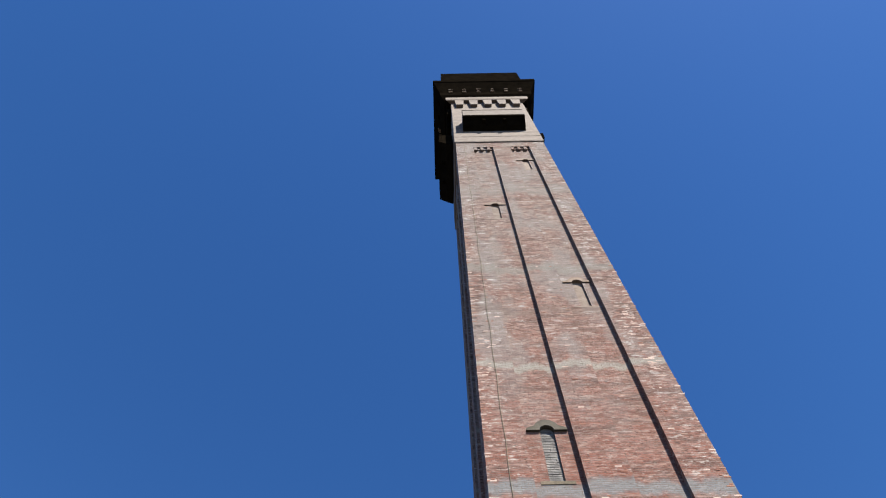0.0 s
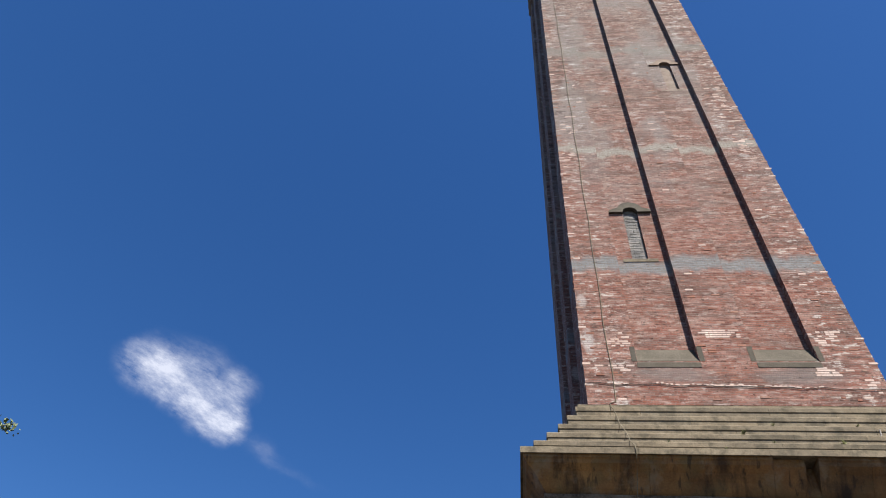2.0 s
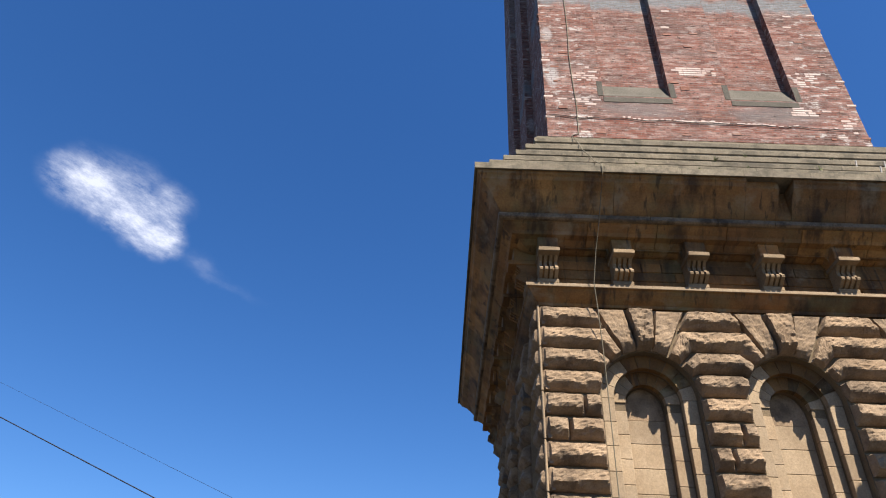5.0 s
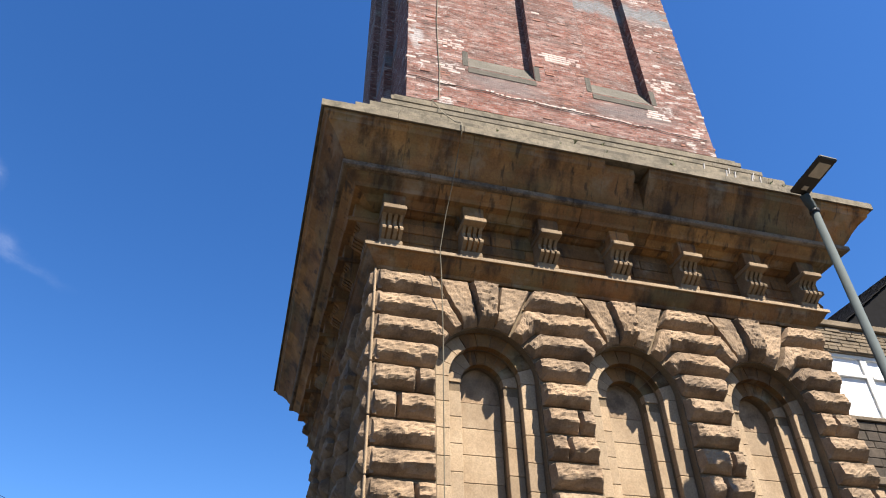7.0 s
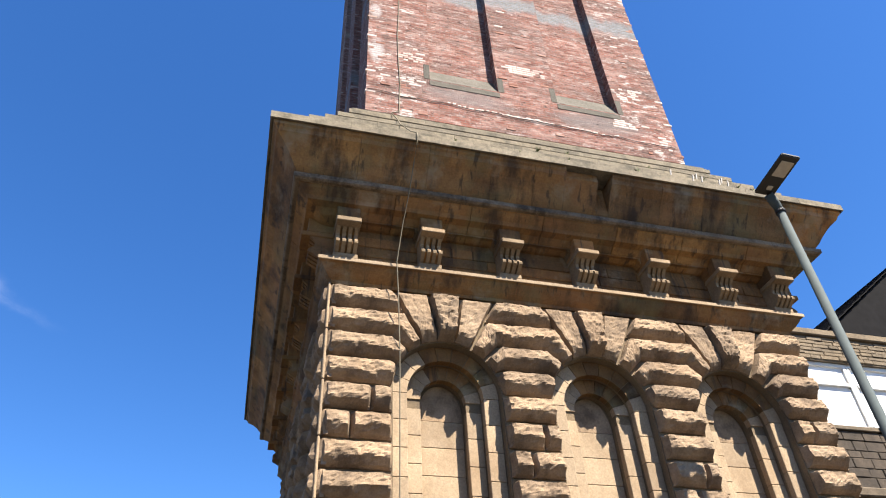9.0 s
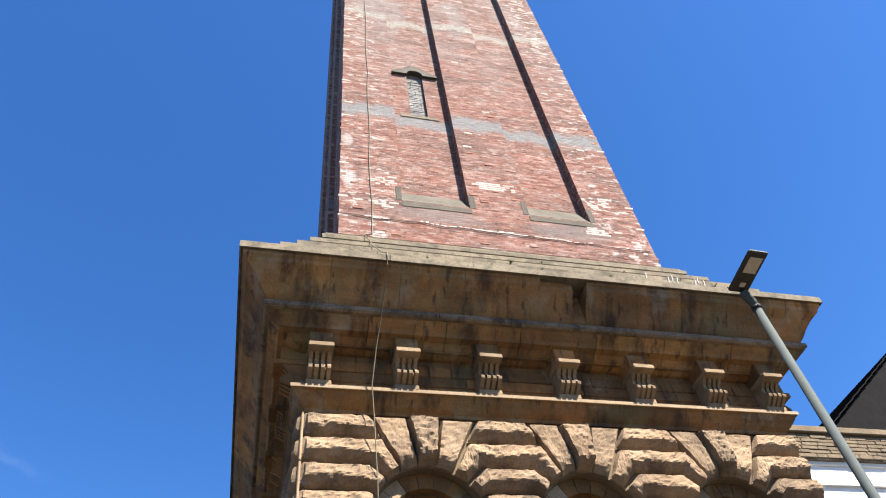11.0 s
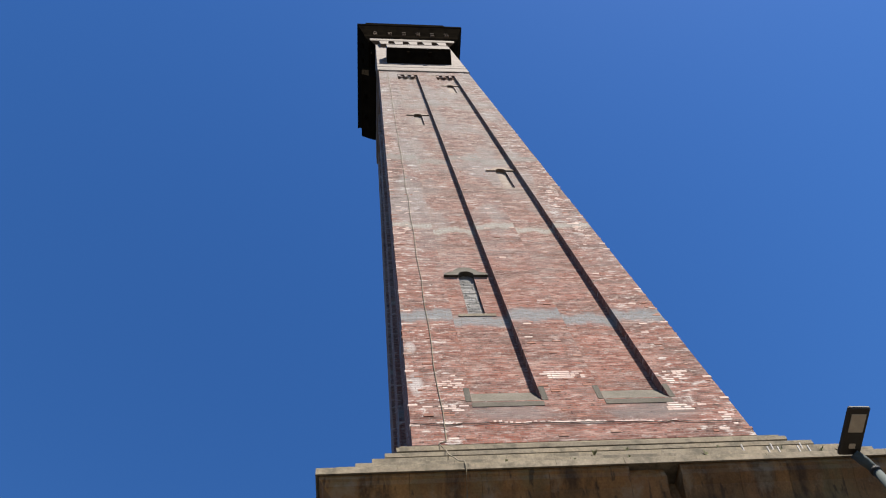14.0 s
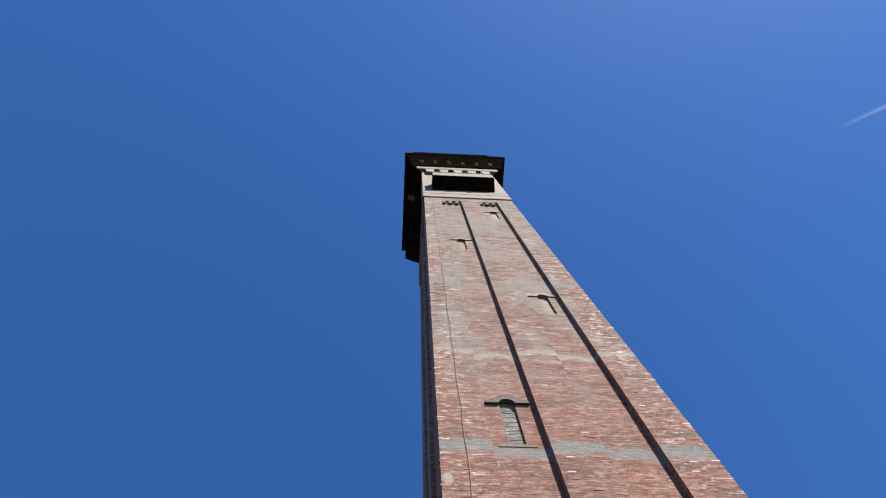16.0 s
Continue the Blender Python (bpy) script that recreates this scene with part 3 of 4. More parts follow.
# ashlar's paler colour stands in for sunlight on this side
ring("fillet", [(4.3, 8.05), (4.59, 8.05), (4.592, 8.06), (4.592, 8.112), (4.585, 8.119), (4.3, 8.119)], ASHLAR, chimney, sides=(0,), joints=(-2.2, 0.4, 2.9), gap=0.003, label="fillet along the string course, paled for the sun on it", piece="fillet_stone")
frieze = ring("frieze", [(3.9, 8.12), (4.38, 8.12), (4.38, 9.0), (3.9, 9.0)], CORNICE, chimney, label="stained plain sandstone frieze")
for j, z in enumerate((8.13, 8.345, 8.56)):
    cuts = [-4.36, -2.9 + j * 0.3, -1.4 - j * 0.25, 0.3 + j * 0.2, 1.9 - j * 0.3, 3.2 + j * 0.2, 4.36]
    for k in (0, 1):
        for a, b in zip(cuts, cuts[1:]):
            # facing stones coloured darker to carry the cornice's shade
            child("frieze_stone", mesh_of("frieze_stone", *box_data([(CX + a + 0.006, CX + b - 0.006, CY - 4.402, CY - 4.3, z, z + 0.205)], 0.012), SHADE_STONE), frieze, m=BASE.inverted() @ side_turn(k))


SCROLL = [(-0.37, 0.53), (-0.33, 0.49), (-0.275, 0.44), (-0.265, 0.385), (-0.285, 0.325), (-0.34, 0.285), (-0.375, 0.245), (-0.365, 0.205), (-0.29, 0.165), (-0.18, 0.10)]


def scroll_data(u0, u1, cut):
    """An upright slice of the bracket's scroll from u0 to u1, set back by cut."""
    line = [(y + cut, z) for y, z in SCROLL] + [(0.05, 0.10), (0.05, 0.53)]
    n = len(line)
    v = [(x, y, z) for x in (u0, u1) for y, z in line]
    return v, [[j, (j + 1) % n, n + (j + 1) % n, n + j] for j in range(n)] + [list(range(n))[::-1], [n + j for j in range(n)]]


CONSOLE = mesh_of("console", *scroll_data(-0.175, 0.175, 0.055), CORNICE)
# flute, abacus and foot are paled as the parts that catch sun
FLUTE = mesh_of("flute", *scroll_data(-0.031, 0.031, 0.0), LIT_CARVED)
ABACUS = mesh_of("abacus", *box_data([(-0.205, 0.205, -0.52, 0.05, 0.53, 0.625)], 0.012), LIT_CARVED)
NECK = mesh_of("abacus_block", *box_data([(-0.195, 0.195, -0.41, 0.05, 0.625, 0.93)], 0.012), CORNICE)
FOOT = mesh_of("foot", *box_data([(-0.205, 0.205, -0.20, 0.05, 0.0, 0.10)], 0.012), LIT_CARVED)
# shaded copies of the bracket parts: flank shade is put into the colour
SHADED_SET = [mesh_of(me.name, [v.co for v in me.vertices], [list(p.vertices) for p in me.polygons], CORNICE) for me in (ABACUS, NECK, FOOT, FLUTE)]
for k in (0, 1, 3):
    abacus, neck, foot, flute = (ABACUS, NECK, FOOT, FLUTE) if k == 0 else SHADED_SET
    for i in range(7):
        u = min(-4.16 + i * 1.427, 4.2)
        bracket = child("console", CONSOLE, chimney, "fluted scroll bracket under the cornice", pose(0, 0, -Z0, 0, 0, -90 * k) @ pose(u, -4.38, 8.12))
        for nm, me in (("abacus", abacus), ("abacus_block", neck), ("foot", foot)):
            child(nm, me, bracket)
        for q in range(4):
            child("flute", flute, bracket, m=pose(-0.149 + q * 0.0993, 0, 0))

# coved blocks between the consoles, then the great cornice
ring("bed_mould", [(4.0, 8.9), (4.45, 8.9), (4.62, 8.96), (4.72, 9.04), (4.86, 9.06), (4.90, 9.12), (5.0, 9.2), (5.06, 9.28), (5.09, 9.33), (4.0, 9.33)], BED, chimney, joints=(-3.4, -2.05, -0.7, 0.75, 2.1, 3.5), gap=0.012, label="stained bed mould under the cornice", piece="moulding_stone")
for k in (0, 1):
    for i in range(6):
        u = -4.16 + (i + 0.5) * 1.427
        pts = [(-0.5, 8.80), (-0.46, 8.93), (0.46, 8.93), (0.5, 8.80), (0.52, 8.96), (-0.52, 8.96)]
        v = [front(u + a, 4.60, z) for a, z in pts] + [front(u + a, 4.3, z) for a, z in pts]
        f = [list(range(6)), list(range(11, 5, -1))] + [[j, (j + 1) % 6, 6 + (j + 1) % 6, 6 + j] for j in range(6)]
        child("soffit_arch", mesh_of("soffit_arch", v, f, CORNICE), chimney, "", side_turn(k))
ring("cornice_lip", [(4.6, 9.25), (5.10, 9.25), (5.135, 9.275), (5.14, 9.36), (5.11, 9.385), (4.6, 9.385)], LIP, chimney, joints=(-3.6, -2.2, -0.9, 0.2, 1.3, 2.8, 4.0), gap=0.01, label="grey lichened lip between the cove and the bed mould", piece="lip_stone")
ring("cornice", [(3.9, 9.33), (5.05, 9.33), (5.07, 9.40), (5.10, 9.43), (5.16, 9.50), (5.24, 9.63), (5.36, 9.78), (5.50, 9.90), (5.53, 9.97), (5.565, 10.0), (5.575, 10.07), (3.9, 10.07)], BED, chimney, joints=(-4.1, -2.9, -1.75, -0.95, -0.35, 0.30, 0.56, 1.6, 2.5, 3.7, 4.4), broken={5: 5.46, 6: 5.13}, gap=0.006, label="deep overhanging sandstone cornice with black stains", piece="cornice_stone")
# fascia and stepped capping
ring("fascia", [(3.9, 10.07), (5.60, 10.07), (5.60, 10.055), (5.63, 10.055), (5.63, 10.20), (5.615, 10.215), (3.9, 10.215)], STEP, chimney, joints=(-4.3, -3.1, -1.6, -0.4, 0.9, 2.2, 3.4, 4.6), label="pale weathered cornice fascia", piece="fascia_stone", gap=0.005)
STEPS = ((5.32, 10.215, 10.59), (5.0, 10.59, 11.04), (4.7, 11.04, 11.5), (4.45, 11.5, 11.94), (4.2, 11.94, 12.4), (4.13, 12.4, 12.52))
for i, (d1, z0, z1) in enumerate(STEPS):
    j = [-4.6 + 1.55 * q + (i % 3) * 0.45 for q in range(6)]
    j = [q for q in j if abs(q) < d1 - 0.5]
    ring("step", [(3.4, z0), (d1 - 0.022, z0), (d1 - 0.022, z1 - 0.155), (d1, z1 - 0.14), (d1 + 0.005, z1 - 0.03), (d1 - 0.02, z1), (3.4, z1)], STEP, chimney, joints=j, label="weathered stone step with lichen", piece="step_stone", gap=0.004)

# ---- the brick shaft ----
X0, X1, Y0, Y1 = -3.72, 3.80, 15.29, 23.7
SH0, SH1 = 12.5, 59.6
REC = 0.225
PANELS = ((-2.27, -0.64), (0.84, 2.42))
P0, P1 = 13.95, 58.2
SLIT = 0.17
WINDOWS = ((-1.49, 20.9, 0), (1.70, 32.5, 1), (-1.50, 44.2, 0), (1.70, 54.6, 1))
SW, SLIT_HIGH, SLIT_TOP = 0.25, 2.45, 0.30
shaft = boxes("shaft", [(X0 + REC, X1 - REC, Y0 + REC + SLIT, Y1 - 0.1, SH0, SH1)], BRICK, chimney, 0, "weathered red brick shaft with two long recessed panels a side", BASE)


def wall_piece(name, x0, x1, y0, y1, z0, z1):
    boxes(name, [(x0, x1, y0, y1, z0, z1)], BRICK, shaft)


wall_piece("plinth", X0, X1, Y0, Y0 + REC + SLIT, SH0, P0)
wall_piece("panel_head", X0, X1, Y0, Y0 + REC + SLIT, P1, SH1)
for a, b in ((X0, PANELS[0][0]), (PANELS[0][1], PANELS[1][0]), (PANELS[1][1], X1)):
    wall_piece("pilaster", a, b, Y0, Y0 + REC + SLIT, P0, P1)
for xa, xb in ((X0, X0 + REC), (X1 - REC, X1)):
    wall_piece("plinth", xa, xb, Y0 + REC + SLIT, Y1, SH0, P0)
    wall_piece("panel_head", xa, xb, Y0 + REC + SLIT, Y1, P1, SH1)
    for a, b in ((Y0 + REC + SLIT, Y0 + 1.4), (Y0 + 3.3, Y0 + 4.65), (Y0 + 6.5, Y1)):
        wall_piece("pilaster", xa, xb, a, b, P0, P1)
# the panels' brickwork, left open at the slits
for k, (a, b) in enumerate(PANELS):
    z = P0
    for u, zw, side in WINDOWS:
        if side != k:
            continue
        lo, hi = zw - SLIT_HIGH, zw + SLIT_TOP
        wall_piece("panel_infill", a, b, Y0 + REC, Y0 + REC + SLIT, z, lo)
        wall_piece("panel_infill", a, u - SW, Y0 + REC, Y0 + REC + SLIT, lo, hi)
        wall_piece("panel_infill", u + SW, b, Y0 + REC, Y0 + REC + SLIT, lo, hi)
        z = hi
    wall_piece("panel_infill", a, b, Y0 + REC, Y0 + REC + SLIT, z, P1)
for a, b in PANELS:
    w = (b - a) / 6
    # stepped corbels close the panel
    for i in range(3):
        u = a + (2 * i + 0.15) * w
        boxes("corbel", [(u, u + 0.9 * w, Y0 + 0.02, Y0 + REC + 0.02, P1 - 0.75, P1), (u + 0.9 * w, u + 1.9 * w, Y0 + 0.14, Y0 + REC + 0.02, P1 - 0.4, P1)], BRICK, chimney, m=BASE)
    # sloping sill and end blocks
    v = [(x, y, z) for x in (a - 0.02, b + 0.02) for y, z in ((Y0 - 0.012, 13.74), (Y0 - 0.012, 13.90), (Y0 + 0.012, 13.93), (Y0 + 0.03, 14.02), (Y0 + 0.06, 14.08), (Y0 + REC + 0.02, 14.62), (Y0 + REC + 0.02, 13.74))]
    f = [[i, (i + 1) % 7, 7 + (i + 1) % 7, 7 + i] for i in range(7)] + [[0, 1, 2, 3, 4, 5, 6], [13, 12, 11, 10, 9, 8, 7]]
    sill = child("panel_sill", mesh_of("panel_sill", v, f, DRESS), chimney, "green-stained sloping stone sill", BASE)
    for x in (a - 0.15, b + 0.005):
        boxes("end_block", [(x, x + 0.145, Y0 - 0.006, Y0 + 0.2, 13.95, 14.48)], DRESS, sill, 0.006)


def shaft_window(u, z):
    """A blocked slit with a hood that rises over a small round head."""
    y = Y0 + REC
    n = 10
    low = z < 25
    lip = 0.02 if low else 0.004
    half, hood_out, wing = 0.71, 0.43, 0.11 if low else 0.08
    face = 0.09 if low else 0.06
    outer = [(-half, z)] + [(-half, z + wing)] + [(-hood_out * math.cos(math.pi * k / n), z + 0.12 + hood_out * math.sin(math.pi * k / n)) for k in range(1, n)] + [(half, z + wing), (half, z)]
    inner = [(-SW, z)] + [(-SW * math.cos(math.pi * k / n), z + SW * math.sin(math.pi * k / n)) for k in range(0, n + 1)] + [(SW, z)]
    loop = outer + inner[::-1]
    v = [(u + x, y - face, zz) for x, zz in loop] + [(u + x, y + SLIT - 0.01, zz) if i >= len(outer) else (u + x, y + 0.02, zz) for i, (x, zz) in enumerate(loop)]
    m = len(loop)
    f = [[i, (i + 1) % m, m + (i + 1) % m, m + i] for i in range(m)]
    for q in range(n + 2):
        a, b = outer[q], outer[q + 1]
        c, d = inner[min(q, len(inner) - 1)], inner[min(q + 1, len(inner) - 1)]
        i0 = len(v)
        v += [(u + p[0], y - face, p[1]) for p in (a, b, d, c)]
        f.append([i0, i0 + 1, i0 + 2, i0 + 3])
    hood = child("slit_window", mesh_of("slit_window", v, f, DRESS if low else HOODSTONE), chimney, "narrow round-headed blocked window under a stone hood", BASE)
    if low:
        zz = z - SLIT_HIGH
        while zz < z + SLIT_TOP - 0.05:
            cut = u + random.choice((-0.12, 0.0, 0.12))
            for xa, xb in ((u - SW, cut), (cut, u + SW)):
                dy = random.uniform(0.0, 0.014)
                boxes("blocking_brick", [(xa + 0.004, xb - 0.004, y + SLIT - 0.075 - dy, y + SLIT - 0.03, zz + 0.004, zz + 0.078)], BLOCKED, hood, 0.006)
            zz += 0.082
    boxes("blocking", [(u - SW, u + SW, y + SLIT - 0.06, y + SLIT - 0.004, z - SLIT_HIGH, z + SLIT_TOP)], BLOCKED if low else PATCH, hood, 0, "grey rendered blocking" if low else "brown brick blocking")
    v = [(u + x, yy, zz) for x in (-0.55, 0.55) for yy, zz in ((y - lip, z - SLIT_HIGH - 0.14), (y - lip, z - SLIT_HIGH + 0.0), (y + SLIT - 0.01, z - SLIT_HIGH + 0.06), (y + SLIT - 0.01, z - SLIT_HIGH - 0.14))]
    child("window_sill", mesh_of("window_sill", v, [[0, 1, 5, 4], [1, 2, 6, 5], [2, 3, 7, 6], [3, 0, 4, 7], [0, 1, 2, 3], [7, 6, 5, 4]], STEP if low else PATCH), hood)


for u, z, side in WINDOWS:
    shaft_window(u, z)

# ---- the belfry stage and the crown ----
BX, BY = 0.02, 19.25
B0, B1 = 59.6, 77.0
stage = boxes("belfry_stage", [(BX - 3.86, BX + 3.86, BY - 4.05, BY + 4.05, B0, B1)], PALE, chimney, 0.04, "pale stone belfry stage with a balcony on each side", BASE)
for z, d, h in ((59.7, 0.015, 0.3), (61.3, 0.025, 0.3), (62.7, 0.015, 0.3)):
    boxes("string_course", [(BX - 3.86 - d, BX + 3.86 + d, BY - 4.05 - d, BY + 4.05 + d, z, z + h)], PALE, stage, 0.05)
for k in range(4):
    q = pose(BX - 0.1 if k == 0 else BX, BY, 0, 0, 0, -90 * k)
    # a coved slab, its parapet and three brackets
    prof = [(3.9, 63.3), (4.1, 63.4), (4.5, 63.75), (4.85, 64.25), (5.05, 64.5), (5.15, 64.55), (5.2, 64.6), (5.2, 65.0), (3.9, 65.0)]
    if k == 3:
        prof = [(3.9, 65.1), (4.3, 65.2), (4.7, 65.4), (4.8, 65.5), (4.8, 66.4), (3.9, 66.4)]
    v = [(u, -d, z) for u in (-2.85, 2.85) for d, z in prof]
    n = len(prof)
    f = [[i, (i + 1) % n, n + (i + 1) % n, n + i] for i in range(n)] + [list(range(n))[::-1], [n + i for i in range(n)]]
    balcony = child("balcony", mesh_of("balcony", v, f, SOOT_SHADE), chimney, "coved black stone balcony", BASE @ q)
    # parapets off the street side are coloured black as their shade
    if k == 3:
        boxes("parapet_rail", [(-2.88, 2.88, -4.86, -3.9, 66.4, 67.1)], SOOT_SHADE, balcony, 0.04)
        continue
    boxes("parapet", [(-2.85, 2.85, -5.2, -4.95, 65.0, 67.0), (-2.85, -2.6, -4.95, -3.9, 65.0, 67.0), (2.6, 2.85, -4.95, -3.9, 65.0, 67.0)], PALE if k == 0 else SOOT_SHADE, balcony, 0.03)
    boxes("parapet_rail", [(-2.88, 2.88, -5.24, -4.9, 67.0, 67.2)], PALE if k == 0 else SOOT_SHADE, balcony, 0.04)
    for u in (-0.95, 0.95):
        boxes("balcony_bracket", [(u - 0.16, u + 0.16, -5.0, -3.95, 63.9, 64.7)], SOOT_SHADE, balcony, 0.05)
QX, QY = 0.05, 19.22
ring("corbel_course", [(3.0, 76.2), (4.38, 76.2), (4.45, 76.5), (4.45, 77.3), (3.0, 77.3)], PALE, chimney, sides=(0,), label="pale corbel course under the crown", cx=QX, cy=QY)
# same course on the other sides, with shade painted in as black
ring("corbel_course", [(3.0, 76.2), (4.38, 76.2), (4.45, 76.5), (4.45, 77.3), (3.0, 77.3)], SOOT_SHADE, chimney, sides=(1, 2, 3), label="corbel course under the crown, coloured black for flank shade", cx=QX, cy=QY)
for k in range(4):
    for i in range(5):
        # round-headed arches of the corbel table, seen as tongues between them
        u = -3.0 + i * 1.5
        pts = [(-0.48, 76.25), (-0.44, 75.2), (-0.38, 74.3), (-0.34, 74.0), (0.34, 74.0), (0.38, 74.3), (0.44, 75.2), (0.48, 76.25)]
        v = [(u + a, y, z) for y in (-4.36, -3.8) for a, z in pts]
        f = [list(range(8)), list(range(15, 7, -1))] + [[j, (j + 1) % 8, 8 + (j + 1) % 8, 8 + j] for j in range(8)]
        # pale to the street, black elsewhere in place of shade
        child("corbel", mesh_of("corbel", v, f, PALE if k == 0 else SOOT_SHADE), chimney, "", BASE @ pose(QX, QY, 0, 0, 0, -90 * k))
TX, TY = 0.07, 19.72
crown = ring("crown_cornice", [(3.0, 77.3), (4.6, 77.3), (4.8, 77.7), (5.05, 78.3), (5.1, 79.4), (5.3, 80.2), (5.5, 81.0), (5.75, 81.9), (5.86, 82.1), (5.86, 83.0), (3.0, 83.4)], SOOT_SHADE, chimney, label="soot-black overhanging crown cornice", cx=TX, cy=TY)
for k in range(4):
    for i in range(6):
        u = -3.9 + i * 1.56
        q = pose(TX, TY, 0, 0, 0, -90 * k)
        # paler slabs stand in for the brackets' lit edges; black imitates flank shade
        edge_tone = HOODSTONE if k == 0 or (k == 1 and i == 3) else SOOT_SHADE
        boxes("crown_bracket", [(u - 0.22, u + 0.22, -5.26, -5.0, 79.2, 79.36)], edge_tone, crown, 0.03, m=q)
        boxes("crown_bracket", [(u - 0.22, u + 0.22, -5.36, -5.1, 79.95, 80.08)], edge_tone, crown, 0.03, m=q)
ring("attic", [(3.0, 83.0), (4.95, 83.0), (4.95, 93.6), (4.7, 94.0), (3.0, 94.0)], SOOT_SHADE, chimney, label="black attic block at the very top", cx=TX, cy=TY)
boxes("attic_core", [(TX - 3.2, TX + 3.2, TY - 3.2, TY + 3.2, 76, 93.9)], SOOT_SHADE, chimney, m=BASE)

# ---- cables on the chimney ----
cable = []
for i in range(60):
    z = 12.6 + i * 0.95
    cable.append((-3.0 + 0.02 * math.sin(i * 1.7) + 0.025 * noise.noise(Vector((i * 0.6, 3, 0))), Y0 - 0.018, z))
low = [(-3.09, CY - 4.47, 6.5), (-3.14, CY - 4.62, 7.5), (-3.17, CY - 4.66, 8.1), (-3.12, CY - 4.9, 8.7), (-3.06, CY - 5.16, 9.2), (-3.02, CY - 5.40, 9.7), (-3.0, CY - 5.66, 10.08), (-3.01, CY - 5.65, 10.23)]
low += [(-3.04 - 0.03 * i + 0.03 * (i % 2), CY - d - 0.02, z1 + 0.01) for i, (d, z0, z1) in enumerate(STEPS)]
v, f = tube_data([(-3.05, CY - 4.42, 1.0), (-3.10, CY - 4.44, 4.0)] + low + cable, 0.009, 6, 0.018)
tagged(new("cable", mesh_of("cable", v, f, ROPE, True)), "thin grey-brown cable hanging down the whole chimney face", "cable")
run = [(X0 + 0.02 + i * 0.18, Y0 - 0.02, 13.18 + 0.075 * noise.noise(Vector((i * 0.35, 0, 0))) - 0.0045 * i) for i in range(42)]
v, f = tube_data(run, 0.008, 6)
tagged(new("cable", mesh_of("cable", v, f, WIRE, True)), "dark cable sagging across the foot of the brick shaft", "cable")

# pale mortar that is left above the cable
random.seed(17)
for a, b in ((4, 6), (10, 13), (13, 18), (18, 24), (25, 33), (36, 38)):
    v, f = [], []
    for x, y, z in run[a:b]:
        for dx in (0.0, 0.06, 0.12):
            if random.random() < 0.85:
                h, base = random.uniform(0.025, 0.055), z + random.uniform(0.014, 0.03)
                vv, ff = box_data([(x + dx, x + dx + random.uniform(0.055, 0.075), Y0 - random.uniform(0.010, 0.016), Y0 + 0.02, base, base + h)], 0.004)
                f += [[len(v) + i for i in face] for face in ff]
                v += vv
    child("mortar_line", mesh_of("mortar_line", v, f, WHITE), shaft, "ragged line of pale mortar")["kind"] = "stuff"

# ---- street lamp ----
LX, LY = 2.90, 12.74
lamp = tagged(empty("street_lamp", LX, LY, Z0), "grey steel street lamp with a flat dark LED head", "street lamp")
v, f = tube_data([(0, 0, 0), (0, 0, 1.3)], 0.105, 16)
child("base_section", mesh_of("base_section", v, f, GALV, True), lamp)
v, f = tube_data([(0, 0, 1.3), (0, 0, 1.36), (0, 0, 8.95)], 0.08, 16, 0.066)
child("pole", mesh_of("pole", v, f, GALV, True), lamp)
v, f = tube_data([(0, 0, 8.93), (0, 0, 8.99)], 0.082, 16)
child("collar", mesh_of("collar", v, f, WIRE, True), lamp, "black rubber collar")
v, f = tube_data([(0, 0, 8.98), (-0.05, -0.02, 9.12), (-0.17, -0.08, 9.25)], 0.085, 14, 0.075)
child("neck", mesh_of("neck", v, f, GALV, True), lamp)
head = child("lamp_head", mesh_of("lamp_head", *box_data([(-0.18, 0.18, -0.74, 0.06, 0.0, 0.07), (-0.13, 0.13, -0.3, 0.04, 0.07, 0.11)], 0.025), HEAD), lamp, "flat dark lamp head", pose(-0.22, -0.10, 9.27, -9, 0, 2))
boxes("lens_panel", [(-0.12, 0.12, -0.63, -0.33, -0.008, 0.01)], LENS, head, 0.003, "pale square lens")
boxes("sensor", [(-0.05, 0.05, -0.14, -0.06, -0.012, 0.01)], LENS, head, 0.003)

# ---- stone house beyond the chimney ----
HY = 20.0
house = tagged(empty("stone_house", 13, HY, Z0), "dark coursed stone building with large white sash windows", "house")
HM = Matrix.Translation((-13, -HY, -Z0))
wins = ((7.1, 8.75), (9.35, 11.2), (11.2, 13.1), (14.2, 16.1))
wl = [(6.2, 24, HY, HY + 0.4, Z0, 8.62), (6.2, 24, HY, HY + 0.4, 10.68, 11.5)]
ends = [6.2] + [e for w in wins for e in w] + [24]
for a, b_ in zip(ends[::2], ends[1::2]):
    if b_ <= a:
        continue
    wl.append((a, b_, HY, HY + 0.4, 8.62, 10.68))
hw = boxes("wall", wl + [(6.2, 6.6, HY + 0.4, HY + 9, Z0, 11.5), (23.6, 24, HY + 0.4, HY + 9, Z0, 11.5), (6.2, 24, HY + 9, HY + 9.4, Z0, 11.5)], HOUSE, house, 0, "dark coursed stone wall", HM)
random.seed(5)
z = 10.72
while z < 11.45:
    h = random.choice((0.09, 0.12, 0.14))
    x = 6.25
    while x < 17:
        w = random.uniform(0.3, 0.75)
        dpt = random.uniform(0.02, 0.055)
        boxes("wall_stone", [(x, x + w - 0.012, HY - dpt, HY + 0.02, z, z + h - 0.012)], HOUSE, hw, 0.012)
        x += w
    z += h
z = 6.95
